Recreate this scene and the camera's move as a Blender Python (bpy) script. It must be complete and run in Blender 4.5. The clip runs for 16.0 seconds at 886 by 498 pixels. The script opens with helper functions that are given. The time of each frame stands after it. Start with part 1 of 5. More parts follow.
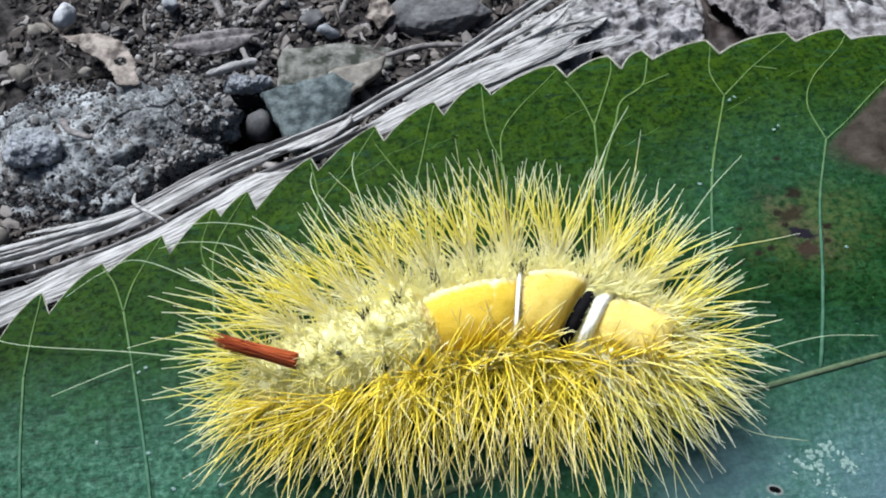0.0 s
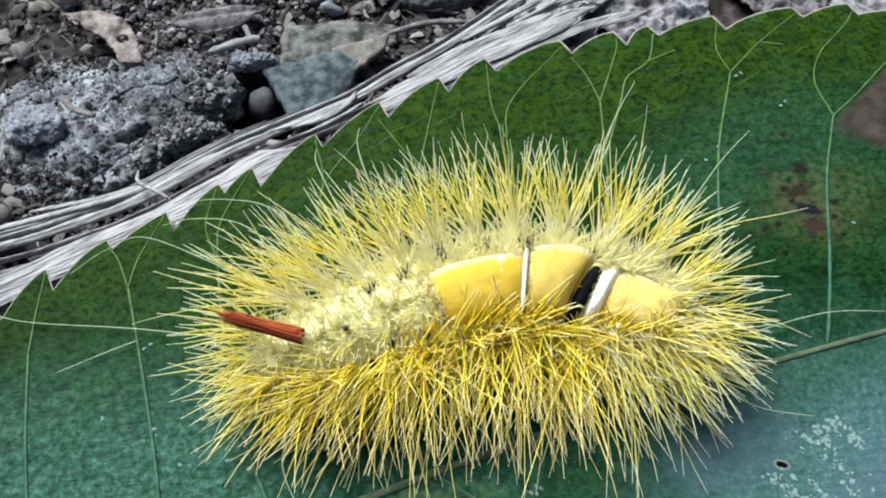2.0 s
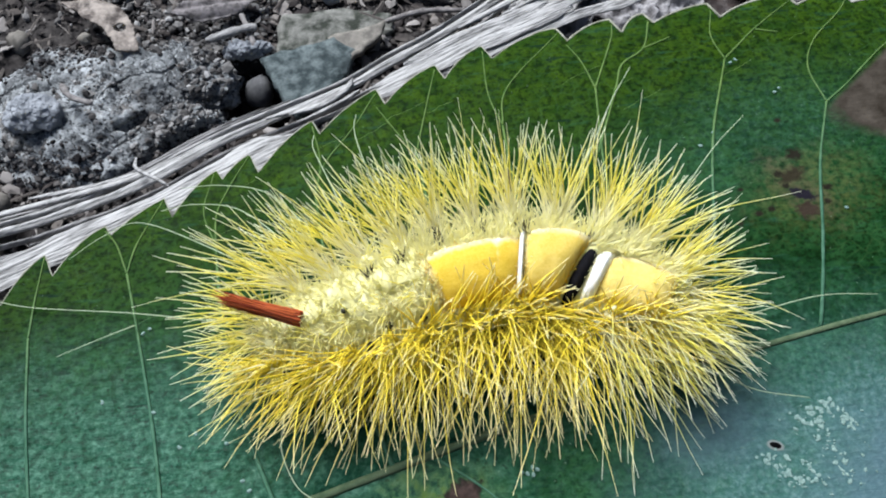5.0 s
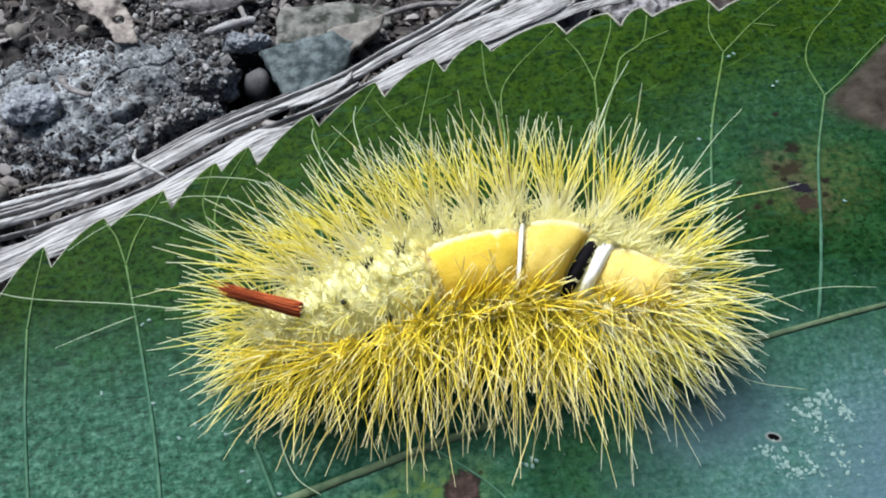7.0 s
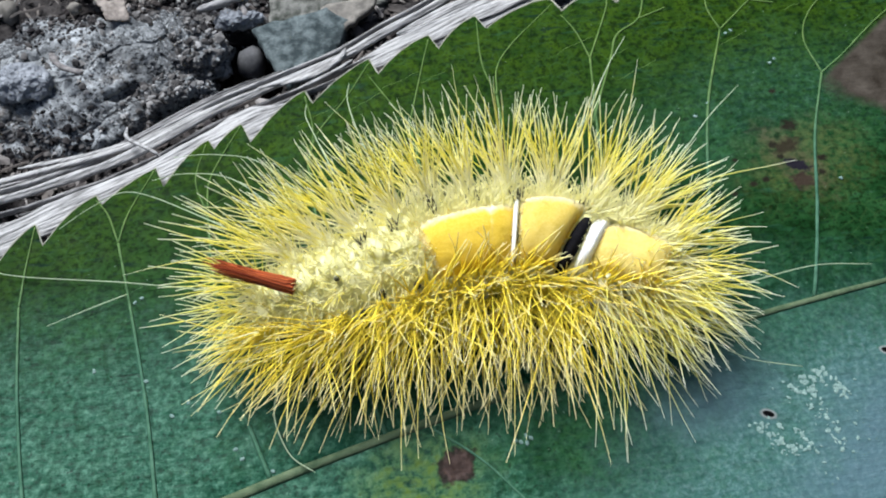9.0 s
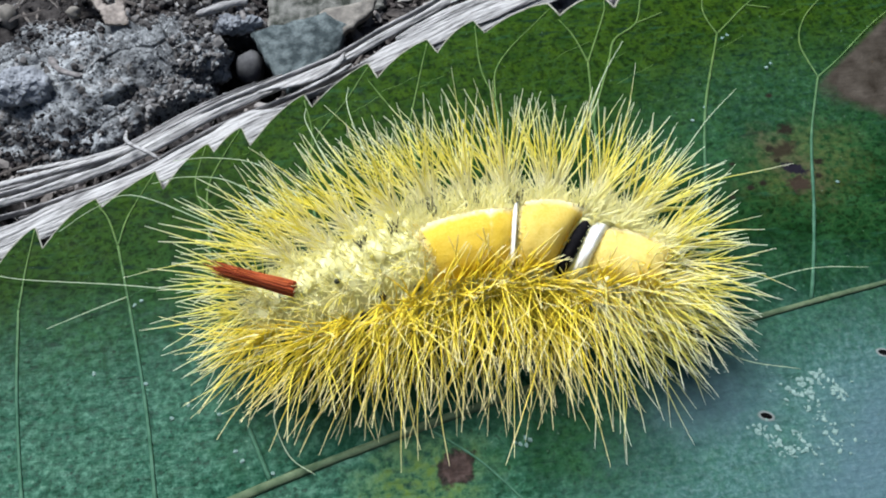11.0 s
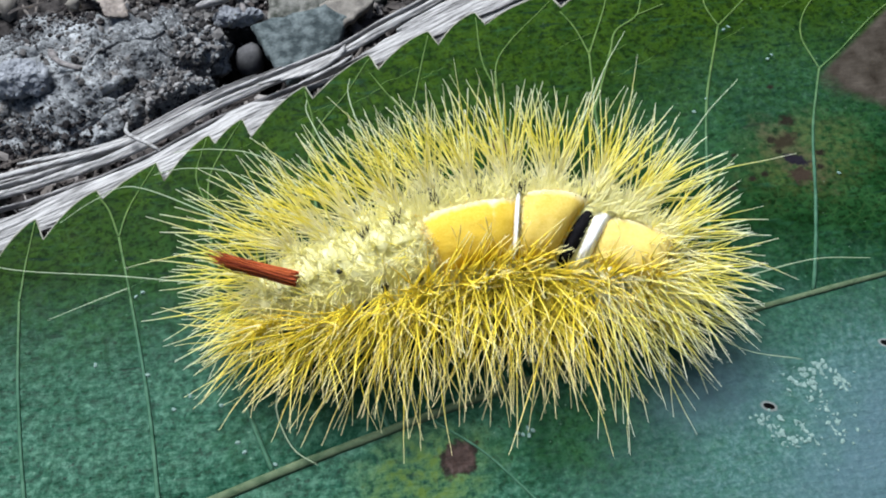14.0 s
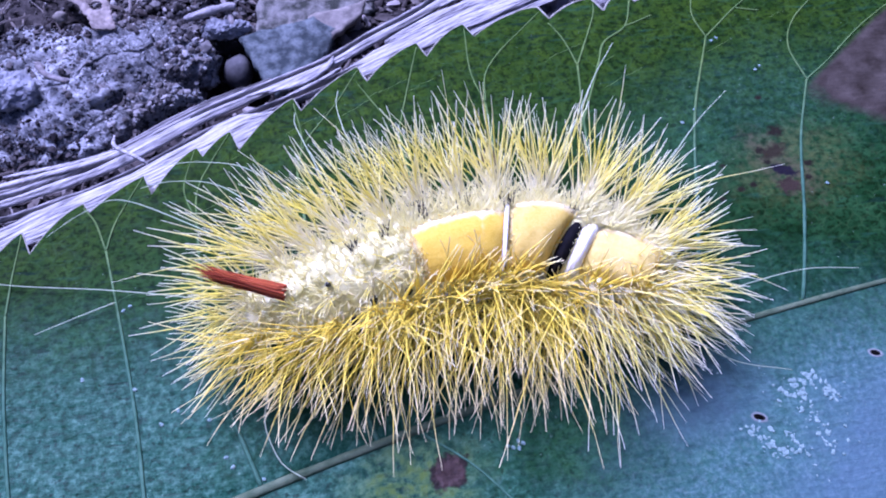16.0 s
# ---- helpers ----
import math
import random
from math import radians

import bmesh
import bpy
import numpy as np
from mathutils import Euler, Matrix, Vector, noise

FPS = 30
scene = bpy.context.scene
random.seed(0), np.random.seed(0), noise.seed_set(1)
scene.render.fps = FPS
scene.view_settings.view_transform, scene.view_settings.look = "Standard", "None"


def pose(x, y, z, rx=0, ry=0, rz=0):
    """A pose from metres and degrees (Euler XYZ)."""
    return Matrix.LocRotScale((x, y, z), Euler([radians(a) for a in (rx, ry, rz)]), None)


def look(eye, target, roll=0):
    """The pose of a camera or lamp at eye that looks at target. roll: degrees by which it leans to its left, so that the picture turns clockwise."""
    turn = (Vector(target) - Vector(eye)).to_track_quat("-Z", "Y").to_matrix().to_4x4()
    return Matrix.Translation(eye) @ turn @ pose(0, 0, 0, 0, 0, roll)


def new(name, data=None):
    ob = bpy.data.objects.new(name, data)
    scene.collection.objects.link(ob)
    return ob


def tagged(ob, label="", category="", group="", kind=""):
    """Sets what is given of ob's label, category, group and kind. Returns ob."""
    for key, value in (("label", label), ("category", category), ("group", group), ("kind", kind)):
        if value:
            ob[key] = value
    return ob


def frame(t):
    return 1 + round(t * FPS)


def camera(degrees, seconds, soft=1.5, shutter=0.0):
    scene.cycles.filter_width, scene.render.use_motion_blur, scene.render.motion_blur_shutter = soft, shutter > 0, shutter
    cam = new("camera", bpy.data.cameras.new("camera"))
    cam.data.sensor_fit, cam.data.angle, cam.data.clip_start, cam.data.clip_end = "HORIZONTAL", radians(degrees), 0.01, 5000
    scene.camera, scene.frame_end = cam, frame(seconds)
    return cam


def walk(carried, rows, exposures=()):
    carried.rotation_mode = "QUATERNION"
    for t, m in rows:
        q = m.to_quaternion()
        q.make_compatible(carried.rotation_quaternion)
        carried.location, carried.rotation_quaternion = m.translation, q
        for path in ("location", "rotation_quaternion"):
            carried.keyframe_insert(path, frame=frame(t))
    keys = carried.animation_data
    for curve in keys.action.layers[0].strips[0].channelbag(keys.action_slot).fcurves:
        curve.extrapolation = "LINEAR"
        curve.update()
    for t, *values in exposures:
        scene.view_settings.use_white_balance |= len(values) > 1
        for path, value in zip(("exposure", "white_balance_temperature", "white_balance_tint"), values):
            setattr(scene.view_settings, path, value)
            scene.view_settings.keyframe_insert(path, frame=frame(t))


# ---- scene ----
cam = camera(50, 16.0, 2.0)
PATH = [
    (0, (0.00125, -0.05152, 0.09491), (0.00016, 0.00620, 0.00000), -0.87),
    (0.5, (0.00144, -0.05158, 0.09443), (0.00078, 0.00581, 0.00000), -0.52),
    (1, (0.00139, -0.05154, 0.09452), (0.00058, 0.00511, 0.00000), -0.72),
    (1.5, (0.00101, -0.05194, 0.09436), (0.00024, 0.00455, 0.00000), -0.68),
    (2, (0.00057, -0.05218, 0.09398), (-0.00046, 0.00302, 0.00000), -0.93),
    (2.5, (0.00103, -0.05201, 0.09413), (0.00031, 0.00354, 0.00000), -0.72),
    (3, (0.00096, -0.05245, 0.09445), (0.00019, 0.00331, 0.00000), -0.77),
    (3.5, (0.00067, -0.05257, 0.09453), (-0.00008, 0.00320, -0.00000), -0.77),
    (4, (0.00052, -0.05292, 0.09419), (-0.00043, 0.00156, 0.00000), -1.04),
    (6.3, (0.00012, -0.05393, 0.09398), (0.00023, 0.00092, 0.00000), 0.04),
    (6.5, (-0.00008, -0.05395, 0.09378), (-0.00026, 0.00005, 0.00000), -0.19),
    (7, (-0.00000, -0.05422, 0.09391), (-0.00000, -0.00000, 0.00000), 0.00),
    (7.5, (0.00005, -0.05424, 0.09379), (-0.00021, -0.00050, 0.00000), -0.29),
    (8, (0.00025, -0.05440, 0.09381), (0.00021, -0.00067, 0.00000), -0.10),
    (8.5, (-0.00013, -0.05452, 0.09353), (-0.00021, -0.00192, 0.00000), -0.14),
    (9, (0.00028, -0.05464, 0.09297), (0.00064, -0.00292, 0.00000), 0.28),
    (9.2, (0.00078, -0.05474, 0.09318), (0.00144, -0.00283, 0.00000), 0.51),
    (11.5, (-0.00049, -0.05528, 0.09312), (0.00061, -0.00251, 0.00000), 1.03),
    (12, (-0.00056, -0.05547, 0.09303), (0.00073, -0.00261, 0.00000), 1.18),
    (12.5, (-0.00044, -0.05551, 0.09305), (0.00072, -0.00270, 0.00000), 1.04),
    (13, (-0.00051, -0.05570, 0.09311), (0.00095, -0.00250, 0.00000), 1.25),
    (13.5, (-0.00077, -0.05563, 0.09292), (0.00041, -0.00270, 0.00000), 1.02),
    (14, (-0.00081, -0.05573, 0.09261), (0.00052, -0.00367, 0.00000), 1.18),
    (14.5, (-0.00053, -0.05549, 0.09240), (0.00116, -0.00349, 0.00000), 1.46),
    (15, (-0.00038, -0.05519, 0.09192), (0.00167, -0.00319, 0.00000), 1.72),
    (15.5, (-0.00061, -0.05526, 0.09225), (0.00134, -0.00263, 0.00000), 1.53),
    (16, (-0.00059, -0.05535, 0.09246), (0.00175, -0.00212, 0.00000), 1.81),
]
SUN_TURN, SUN_HEIGHT = -38.0, 53.0  # degrees: from +y towards +x, above the ground
WHITE = [(0.0, 0.74, 6500, 10), (15.1, 0.74, 6500, 10), (15.3, 0.74, 5950, 22), (15.5, 0.74, 5250, 45),
         (15.8, 0.82, 4920, 57), (16.0, 0.86, 4905, 58)]
walk(cam, [(t, look(eye, target, roll)) for t, eye, target, roll in PATH], WHITE)

# ---- light: an open, hazy sky over a shaded forest track ----
world = bpy.data.worlds.new("world")
scene.world = world
world.use_nodes = True
sky = world.node_tree.nodes.new("ShaderNodeTexSky")
sky.sky_type, sky.sun_disc = "NISHITA", False
sky.sun_elevation, sky.sun_rotation = radians(SUN_HEIGHT), radians(SUN_TURN)
sky.air_density, sky.dust_density = 1.0, 1.5
world.node_tree.links.new(sky.outputs[0], world.node_tree.nodes["Background"].inputs[0])
world.node_tree.nodes["Background"].inputs[1].default_value = 0.05
sun = new("sun", bpy.data.lights.new("sun", "SUN"))
sun.data.energy, sun.data.angle, sun.data.color = 5.0, radians(30), (0.92, 0.975, 1.04)
sun.matrix_world = look((0, 0, 0), (-math.sin(radians(SUN_TURN)) * math.cos(radians(SUN_HEIGHT)),
                                    -math.cos(radians(SUN_TURN)) * math.cos(radians(SUN_HEIGHT)), -math.sin(radians(SUN_HEIGHT))))
sun.location = (0.2, 0.5, 1.5)

# ---- geometry helpers; shapes are written in millimetres ----
MM = 0.001
HOME = {}  # the base, in millimetres, of every thing that is made of parts


class Geo:
    """Vertices and faces that grow piece by piece."""

    def __init__(self):
        self.v, self.f, self.w = [], [], []

    def add(self, verts, faces):
        n = len(self.v)
        self.v.extend(verts)
        self.f.extend([tuple(i + n for i in face) for face in faces])
        return self


def mesh(name, geo, mat, smooth=True, home=(0, 0, 0)):
    me = bpy.data.meshes.new(name)
    me.from_pydata([((x - home[0]) * MM, (y - home[1]) * MM, (z - home[2]) * MM) for x, y, z in geo.v], [], geo.f)
    me.materials.append(mat)
    me.polygons.foreach_set("use_smooth", [smooth] * len(me.polygons))
    if geo.w:  # how far along its hair a point lies
        me.attributes.new("along", "FLOAT", "POINT").data.foreach_set("value", geo.w)
    me.update()
    return me


def thing(name, base, label, category, group="", kind=""):
    ob = new(name)
    ob.location = Vector(base) * MM
    ob.empty_display_size = 0.002
    HOME[ob] = base
    return tagged(ob, label, category, group, kind)


def part(name, geo, mat, parent, label="", smooth=True, kind=""):
    home = HOME[parent]
    ob = new(name, mesh(name, geo, mat, smooth, home))
    ob.parent = parent
    HOME[ob] = home
    return tagged(ob, label, kind=kind)


def single(name, geo, mat, label, category, group="", kind="", smooth=True):
    """A thing of one mesh, its origin at the middle of its base."""
    a = np.array(geo.v)
    home = ((a[:, 0].min() + a[:, 0].max()) / 2, (a[:, 1].min() + a[:, 1].max()) / 2, a[:, 2].min())
    ob = new(name, mesh(name, geo, mat, smooth, home))
    ob.location = Vector(home) * MM
    return tagged(ob, label, category, group, kind)


def tube(geo, path, radii, sides=4, flat=1.0, up=(0, 0, 1), ends=True):
    """A tapered round or flattened strand along a path."""
    p = np.asarray(path, float)
    t = np.gradient(p, axis=0)
    t /= np.linalg.norm(t, axis=1)[:, None] + 1e-9
    side = np.cross(t, np.asarray(up, float))
    weak = np.linalg.norm(side, axis=1) < 0.05
    side[weak] = np.cross(t[weak], (1.0, 0.3, 0.0))
    side /= np.linalg.norm(side, axis=1)[:, None]
    lift = np.cross(side, t)
    r = np.asarray(radii, float)[:, None]
    rings = []
    for k in range(sides):
        a = 2 * math.pi * k / sides
        rings.append(p + r * (math.cos(a) * side + flat * math.sin(a) * lift))
    ring = np.stack(rings, 1).reshape(-1, 3)
    n = len(p)
    faces = [(i * sides + k, i * sides + (k + 1) % sides, (i + 1) * sides + (k + 1) % sides, (i + 1) * sides + k)
             for i in range(n - 1) for k in range(sides)]
    if ends:
        faces += [tuple(range(sides))[::-1], tuple((n - 1) * sides + k for k in range(sides))]
    geo.add([tuple(q) for q in ring], faces)
    return geo


def curve_through(points, steps):
    """A smooth line through some points."""
    p = np.asarray(points, float)
    q = np.vstack([2 * p[0] - p[1], p, 2 * p[-1] - p[-2]])
    out = []
    for i in range(1, len(q) - 2):
        for s in np.linspace(0, 1, steps, endpoint=False):
            a, b, c, d = q[i - 1], q[i], q[i + 1], q[i + 2]
            out.append(0.5 * (2 * b + (c - a) * s + (2 * a - 5 * b + 4 * c - d) * s ** 2 + (3 * b - a - 3 * c + d) * s ** 3))
    out.append(p[-1])
    return np.array(out)


def rough(x, y, z, size, octaves=3):
    """Fractal noise, about -1 to 1, with lumps of that size."""
    return noise.fractal(Vector((x / size, y / size, z / size)), 0.8, 2.1, octaves)


# a unit ball of 42 points, shared by all stones
_bm = bmesh.new()
bmesh.ops.create_icosphere(_bm, subdivisions=2, radius=1)
BALL_V = np.array([v.co[:] for v in _bm.verts])
BALL_F = [tuple(v.index for v in f.verts) for f in _bm.faces]
_bm.free()
_bm = bmesh.new()
bmesh.ops.create_icosphere(_bm, subdivisions=1, radius=1)
SMALL_V = np.array([v.co[:] for v in _bm.verts])
SMALL_F = [tuple(v.index for v in f.verts) for f in _bm.faces]
_bm.free()
_bm = bmesh.new()
bmesh.ops.create_icosphere(_bm, subdivisions=3, radius=1)
SOFT_V = np.array([v.co[:] for v in _bm.verts])
SOFT_F = [tuple(v.index for v in f.verts) for f in _bm.faces]
_bm.free()
_bm = bmesh.new()
bmesh.ops.create_icosphere(_bm, subdivisions=6, radius=1)
FINE_V = np.array([v.co[:] for v in _bm.verts])
FINE_F = [tuple(v.index for v in f.verts) for f in _bm.faces]
_bm.free()


def stone(geo, centre, size, rng, points=BALL_V, faces=BALL_F, jag=0.25, turn=None):
    """An angular stone: a ball cut by a few planes, stretched and turned."""
    p = points.copy()
    for _ in range(7):
        d = rng.normal(size=3)
        d /= np.linalg.norm(d)
        cut = rng.uniform(0.55, 0.85)
        over = np.maximum(p @ d - cut, 0)
        p -= over[:, None] * d * 0.9
    p += rng.normal(size=p.shape) * jag * 0.12
    p *= np.asarray(size, float)
    m = np.array((Euler(rng.uniform(-0.5, 0.5, 2).tolist() + [rng.uniform(0, 6.28)]) if turn is None else Euler(turn)).to_matrix())
    p = p @ m.T + np.asarray(centre, float)
    geo.add([tuple(q) for q in p], faces)
    return geo


# ---- materials ----
class Nodes:
    """Short hand for a node material with one Principled surface."""

    def __init__(self, name, rough=0.6, gloss=0.3):
        self.mat = bpy.data.materials.new(name)
        self.mat.use_nodes = True
        self.tree = self.mat.node_tree
        self.surf = self.tree.nodes["Principled BSDF"]
        self.surf.inputs["Roughness"].default_value = rough
        self.surf.inputs["Specular IOR Level"].default_value = gloss
        self.place = self.tree.nodes.new("ShaderNodeTexCoord").outputs["Object"]

    def node(self, kind, **sockets):
        n = self.tree.nodes.new(kind)
        for key, value in sockets.items():
            self.set(n.inputs[key.replace("_", " ")], value)
        return n

    def set(self, socket, value):
        if isinstance(value, bpy.types.NodeSocket):
            self.tree.links.new(value, socket)
        else:
            socket.default_value = value

    def noise(self, size, detail=3.0, at=None, rough=0.55):
        """Noise with lumps of that size in millimetres."""
        n = self.node("ShaderNodeTexNoise", Scale=1.0 / (size * MM), Detail=detail, Roughness=rough)
        self.set(n.inputs["Vector"], at or self.place)
        return n.outputs["Fac"]

    def cells(self, size, feature="DISTANCE_TO_EDGE", at=None):
        n = self.node("ShaderNodeTexVoronoi", Scale=1.0 / (size * MM))
        n.feature = feature
        self.set(n.inputs["Vector"], at or self.place)
        return n.outputs["Color" if feature == "F1" else "Distance"]

    def ramp(self, fac, *stops):
        n = self.node("ShaderNodeValToRGB", Fac=fac)
        n.color_ramp.elements[0].position, n.color_ramp.elements[1].position = stops[0][0], stops[-1][0]
        for at, _ in stops[1:-1]:
            n.color_ramp.elements.new(at)
        for e, (_, c) in zip(n.color_ramp.elements, stops):
            e.color = (*c, 1) if isinstance(c, tuple) else (c, c, c, 1)
        return n.outputs[0]

    def mix(self, fac, a, b, how="MIX"):
        n = self.tree.nodes.new("ShaderNodeMix")
        n.data_type, n.blend_type = "RGBA", how
        for socket, value in ((n.inputs[0], fac), (n.inputs[6], a), (n.inputs[7], b)):
            self.set(socket, (*value, 1) if isinstance(value, tuple) else value)
        return n.outputs[2]

    def math(self, how, a, b=0.0, clamp=False):
        n = self.tree.nodes.new("ShaderNodeMath")
        n.operation, n.use_clamp = how, clamp
        self.set(n.inputs[0], a)
        self.set(n.inputs[1], b)
        return n.outputs[0]

    def spot(self, x, y, rx, ry, edge=0.3, wobble=0.5, turn=0.0):
        """One inside an uneven patch round (x, y), in millimetres of the thing's own plane; nought outside."""
        m = self.node("ShaderNodeMapping", Vector=self.place)
        m.vector_type = "TEXTURE"
        m.inputs["Location"].default_value = (x * MM, y * MM, 0)
        m.inputs["Rotation"].default_value = (0, 0, radians(turn))
        m.inputs["Scale"].default_value = (rx * MM, ry * MM, 1)
        d = self.node("ShaderNodeVectorMath", Vector=m.outputs[0])
        d.operation = "LENGTH"
        wob = self.math("MULTIPLY", self.math("SUBTRACT", self.noise(min(rx, ry) * 0.7, 4), 0.5), wobble * 2)
        far = self.math("ADD", d.outputs["Value"], wob)
        return self.math("DIVIDE", self.math("SUBTRACT", 1.0 + edge / 2, far), edge, clamp=True)

    def colour(self, value):
        self.set(self.surf.inputs["Base Color"], (*value, 1) if isinstance(value, tuple) else value)
        return self

    def bump(self, height, depth, strength=0.6):
        n = self.node("ShaderNodeBump", Height=height, Strength=strength, Distance=depth * MM)
        self.set(self.surf.inputs["Normal"], n.outputs[0])
        return self

    def clear(self, share, colour):
        """Lets a share of the light through, as thin leaves and hairs do."""
        t = self.node("ShaderNodeBsdfTranslucent")
        self.set(t.inputs["Color"], (*colour, 1) if isinstance(colour, tuple) else colour)
        m = self.node("ShaderNodeMixShader", Fac=share)
        self.tree.links.new(self.surf.outputs[0], m.inputs[1])
        self.tree.links.new(t.outputs[0], m.inputs[2])
        self.tree.links.new(m.outputs[0], self.tree.nodes["Material Output"].inputs["Surface"])
        return self


def leaf_material():
    m = Nodes("leaf_green", 0.45, 0.24)
    big, mid, fine = m.noise(14, 3), m.noise(2.2, 4), m.noise(0.5, 3)
    green = m.ramp(m.math("ADD", m.math("MULTIPLY", big, 0.55), m.math("MULTIPLY", mid, 0.45)),
                   (0.34, (0.0016, 0.010, 0.0022)), (0.5, (0.0056, 0.028, 0.007)), (0.66, (0.016, 0.057, 0.017)))
    # yellower towards the upper margin
    y = m.node("ShaderNodeSeparateXYZ", Vector=m.place).outputs["Y"]
    rim = m.math("MULTIPLY", m.math("DIVIDE", m.math("SUBTRACT", y, 0.016), 0.024, clamp=True), m.math("ADD", mid, 0.42), clamp=True)
    green = m.mix(rim, green, m.ramp(m.noise(2.6, 4), (0.34, (0.010, 0.030, 0.0025)), (0.66, (0.026, 0.056, 0.0035))))
    # small dull and dark cells, and the net of the finest veins
    green = m.mix(m.ramp(m.noise(0.8, 4, rough=0.65), (0.41, 0.72), (0.52, 0.0)), green, (0.0012, 0.0065, 0.0008))
    net = m.cells(1.7)
    green = m.mix(m.math("MULTIPLY", m.ramp(net, (0.0, 0.30), (0.09, 0.0)), m.ramp(m.noise(5, 2), (0.40, 0.0), (0.60, 1.0))), green, (0.030, 0.075, 0.022))
    # patch below the caterpillar where the teal tint is held back
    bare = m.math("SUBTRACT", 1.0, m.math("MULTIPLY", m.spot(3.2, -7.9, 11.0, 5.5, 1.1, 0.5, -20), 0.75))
    # teal sky sheen on the lower half, put into the colour; glossier than the rest
    sheen_tint = m.math("MULTIPLY", m.math("MAXIMUM", m.spot(-10.0, -14.0, 58.0, 18.0, 0.9, 0.35), m.math("MAXIMUM", m.spot(-48.0, 1.0, 28.0, 19.0, 0.8, 0.35), m.math("MULTIPLY", m.spot(40.0, 25.0, 16.0, 8.0, 1.1, 0.5), 0.3))), m.ramp(m.noise(1.6, 3), (0.30, 0.7), (0.60, 1.0)))
    sheen_tint = m.math("MULTIPLY", sheen_tint, bare)
    green = m.mix(m.math("MULTIPLY", sheen_tint, 0.95), green, m.ramp(m.noise(0.9, 5, rough=0.75), (0.37, (0.0045, 0.028, 0.016)), (0.50, (0.018, 0.073, 0.045)), (0.64, (0.058, 0.146, 0.098))))
    # short sunken creases across the blade, shaded troughs and lit crests put into the colour
    lay = m.node("ShaderNodeMapping", Vector=m.place)
    lay.vector_type = "TEXTURE"
    lay.inputs["Rotation"].default_value = (0, 0, radians(-12))
    lay.inputs["Scale"].default_value = (5.0, 1.0, 1.0)
    crease = m.noise(1.1, 3, lay.outputs[0])
    green = m.mix(m.ramp(crease, (0.30, 0.75), (0.38, 0.0)), green, (0.003, 0.014, 0.008))
    green = m.mix(m.ramp(crease, (0.60, 0.0), (0.72, 0.3)), green, (0.018, 0.070, 0.042))
    # dark pinpricks and pale grit
    green = m.mix(m.ramp(m.noise(0.8, 1), (0.68, 0.0), (0.73, 0.6)), green, (0.003, 0.008, 0.004))
    green = m.mix(m.ramp(m.noise(0.45, 1), (0.77, 0.0), (0.80, 0.40)), green, (0.16, 0.24, 0.17))
    # dull bluish sky sheen on the blade below the head, painted into its colour
    sky_sheen = m.math("MULTIPLY", m.spot(30.0, -17.0, 24.0, 13.5, 0.8, 0.35), m.ramp(m.noise(1.2, 4), (0.30, 0.45), (0.65, 0.95)))
    green = m.mix(sky_sheen, green, m.ramp(m.noise(0.5, 4, rough=0.7), (0.38, (0.030, 0.080, 0.072)), (0.52, (0.052, 0.112, 0.104)), (0.66, (0.092, 0.158, 0.150))))
    # bluer patches of the same painted sheen
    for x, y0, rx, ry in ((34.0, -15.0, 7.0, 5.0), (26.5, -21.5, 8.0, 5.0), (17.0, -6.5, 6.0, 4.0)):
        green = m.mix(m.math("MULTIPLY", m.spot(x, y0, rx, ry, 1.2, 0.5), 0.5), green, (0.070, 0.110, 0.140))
    # yellowed and rotten patches
    mott = m.ramp(m.noise(0.9, 4), (0.35, 0.0), (0.62, 1.0))
    green = m.mix(m.math("MULTIPLY", m.spot(41.0, 16.4, 7.4, 5.0, 1.0, 0.7), m.math("MULTIPLY", mott, 0.6)), green, (0.060, 0.078, 0.022))
    green = m.mix(m.math("MULTIPLY", m.spot(39.6, 16.6, 2.2, 5.0, 0.8, 1.0, 20), m.math("ADD", m.math("MULTIPLY", mott, 0.6), 0.15)), green, (0.056, 0.050, 0.028))
    for x, y0, rx, ry, turn, tone in ((39.6, 18.6, 1.7, 0.9, 5, (0.020, 0.017, 0.010)), (39.0, 13.6, 1.3, 1.0, -20, (0.028, 0.020, 0.014)), (39.5, 15.8, 1.5, 0.75, -38, (0.010, 0.009, 0.013))):
        green = m.mix(m.spot(x, y0, rx, ry, 0.55, 1.0, turn), green, tone)
    for x, y0, r in ((41.4, 21.2, 1.0), (38.1, 19.3, 0.55), (38.2, 17.4, 0.5), (35.0, 15.0, 0.5), (33.3, 14.9, 0.45), (32.8, 18.6, 0.35), (42.8, 15.7, 0.6), (41.8, 13.9, 0.45), (42.0, 26.5, 0.4), (30.6, 14.4, 0.4)):
        green = m.mix(m.spot(x, y0, r, r * 0.8, 0.7, 0.9), green, (0.012, 0.011, 0.007))
    green = m.mix(m.math("MULTIPLY", m.spot(-14.0, -6.0, 6.0, 4.0, 0.9, 0.6), mott), green, (0.055, 0.095, 0.020))
    green = m.mix(m.spot(-10.3, -5.5, 2.1, 1.8, 0.25, 0.9, 20), green, (0.012, 0.010, 0.007))
    green = m.mix(m.spot(-10.3, -5.5, 1.7, 1.4, 0.4, 0.9, 20), green, m.ramp(m.noise(0.7, 3), (0.35, (0.022, 0.014, 0.011)), (0.65, (0.050, 0.032, 0.027))))
    # the dead brown corner between two side veins
    x = m.node("ShaderNodeSeparateXYZ", Vector=m.place).outputs["X"]
    line = m.math("ADD", m.math("MULTIPLY", m.math("SUBTRACT", x, 0.0492), 0.5), 0.0268)
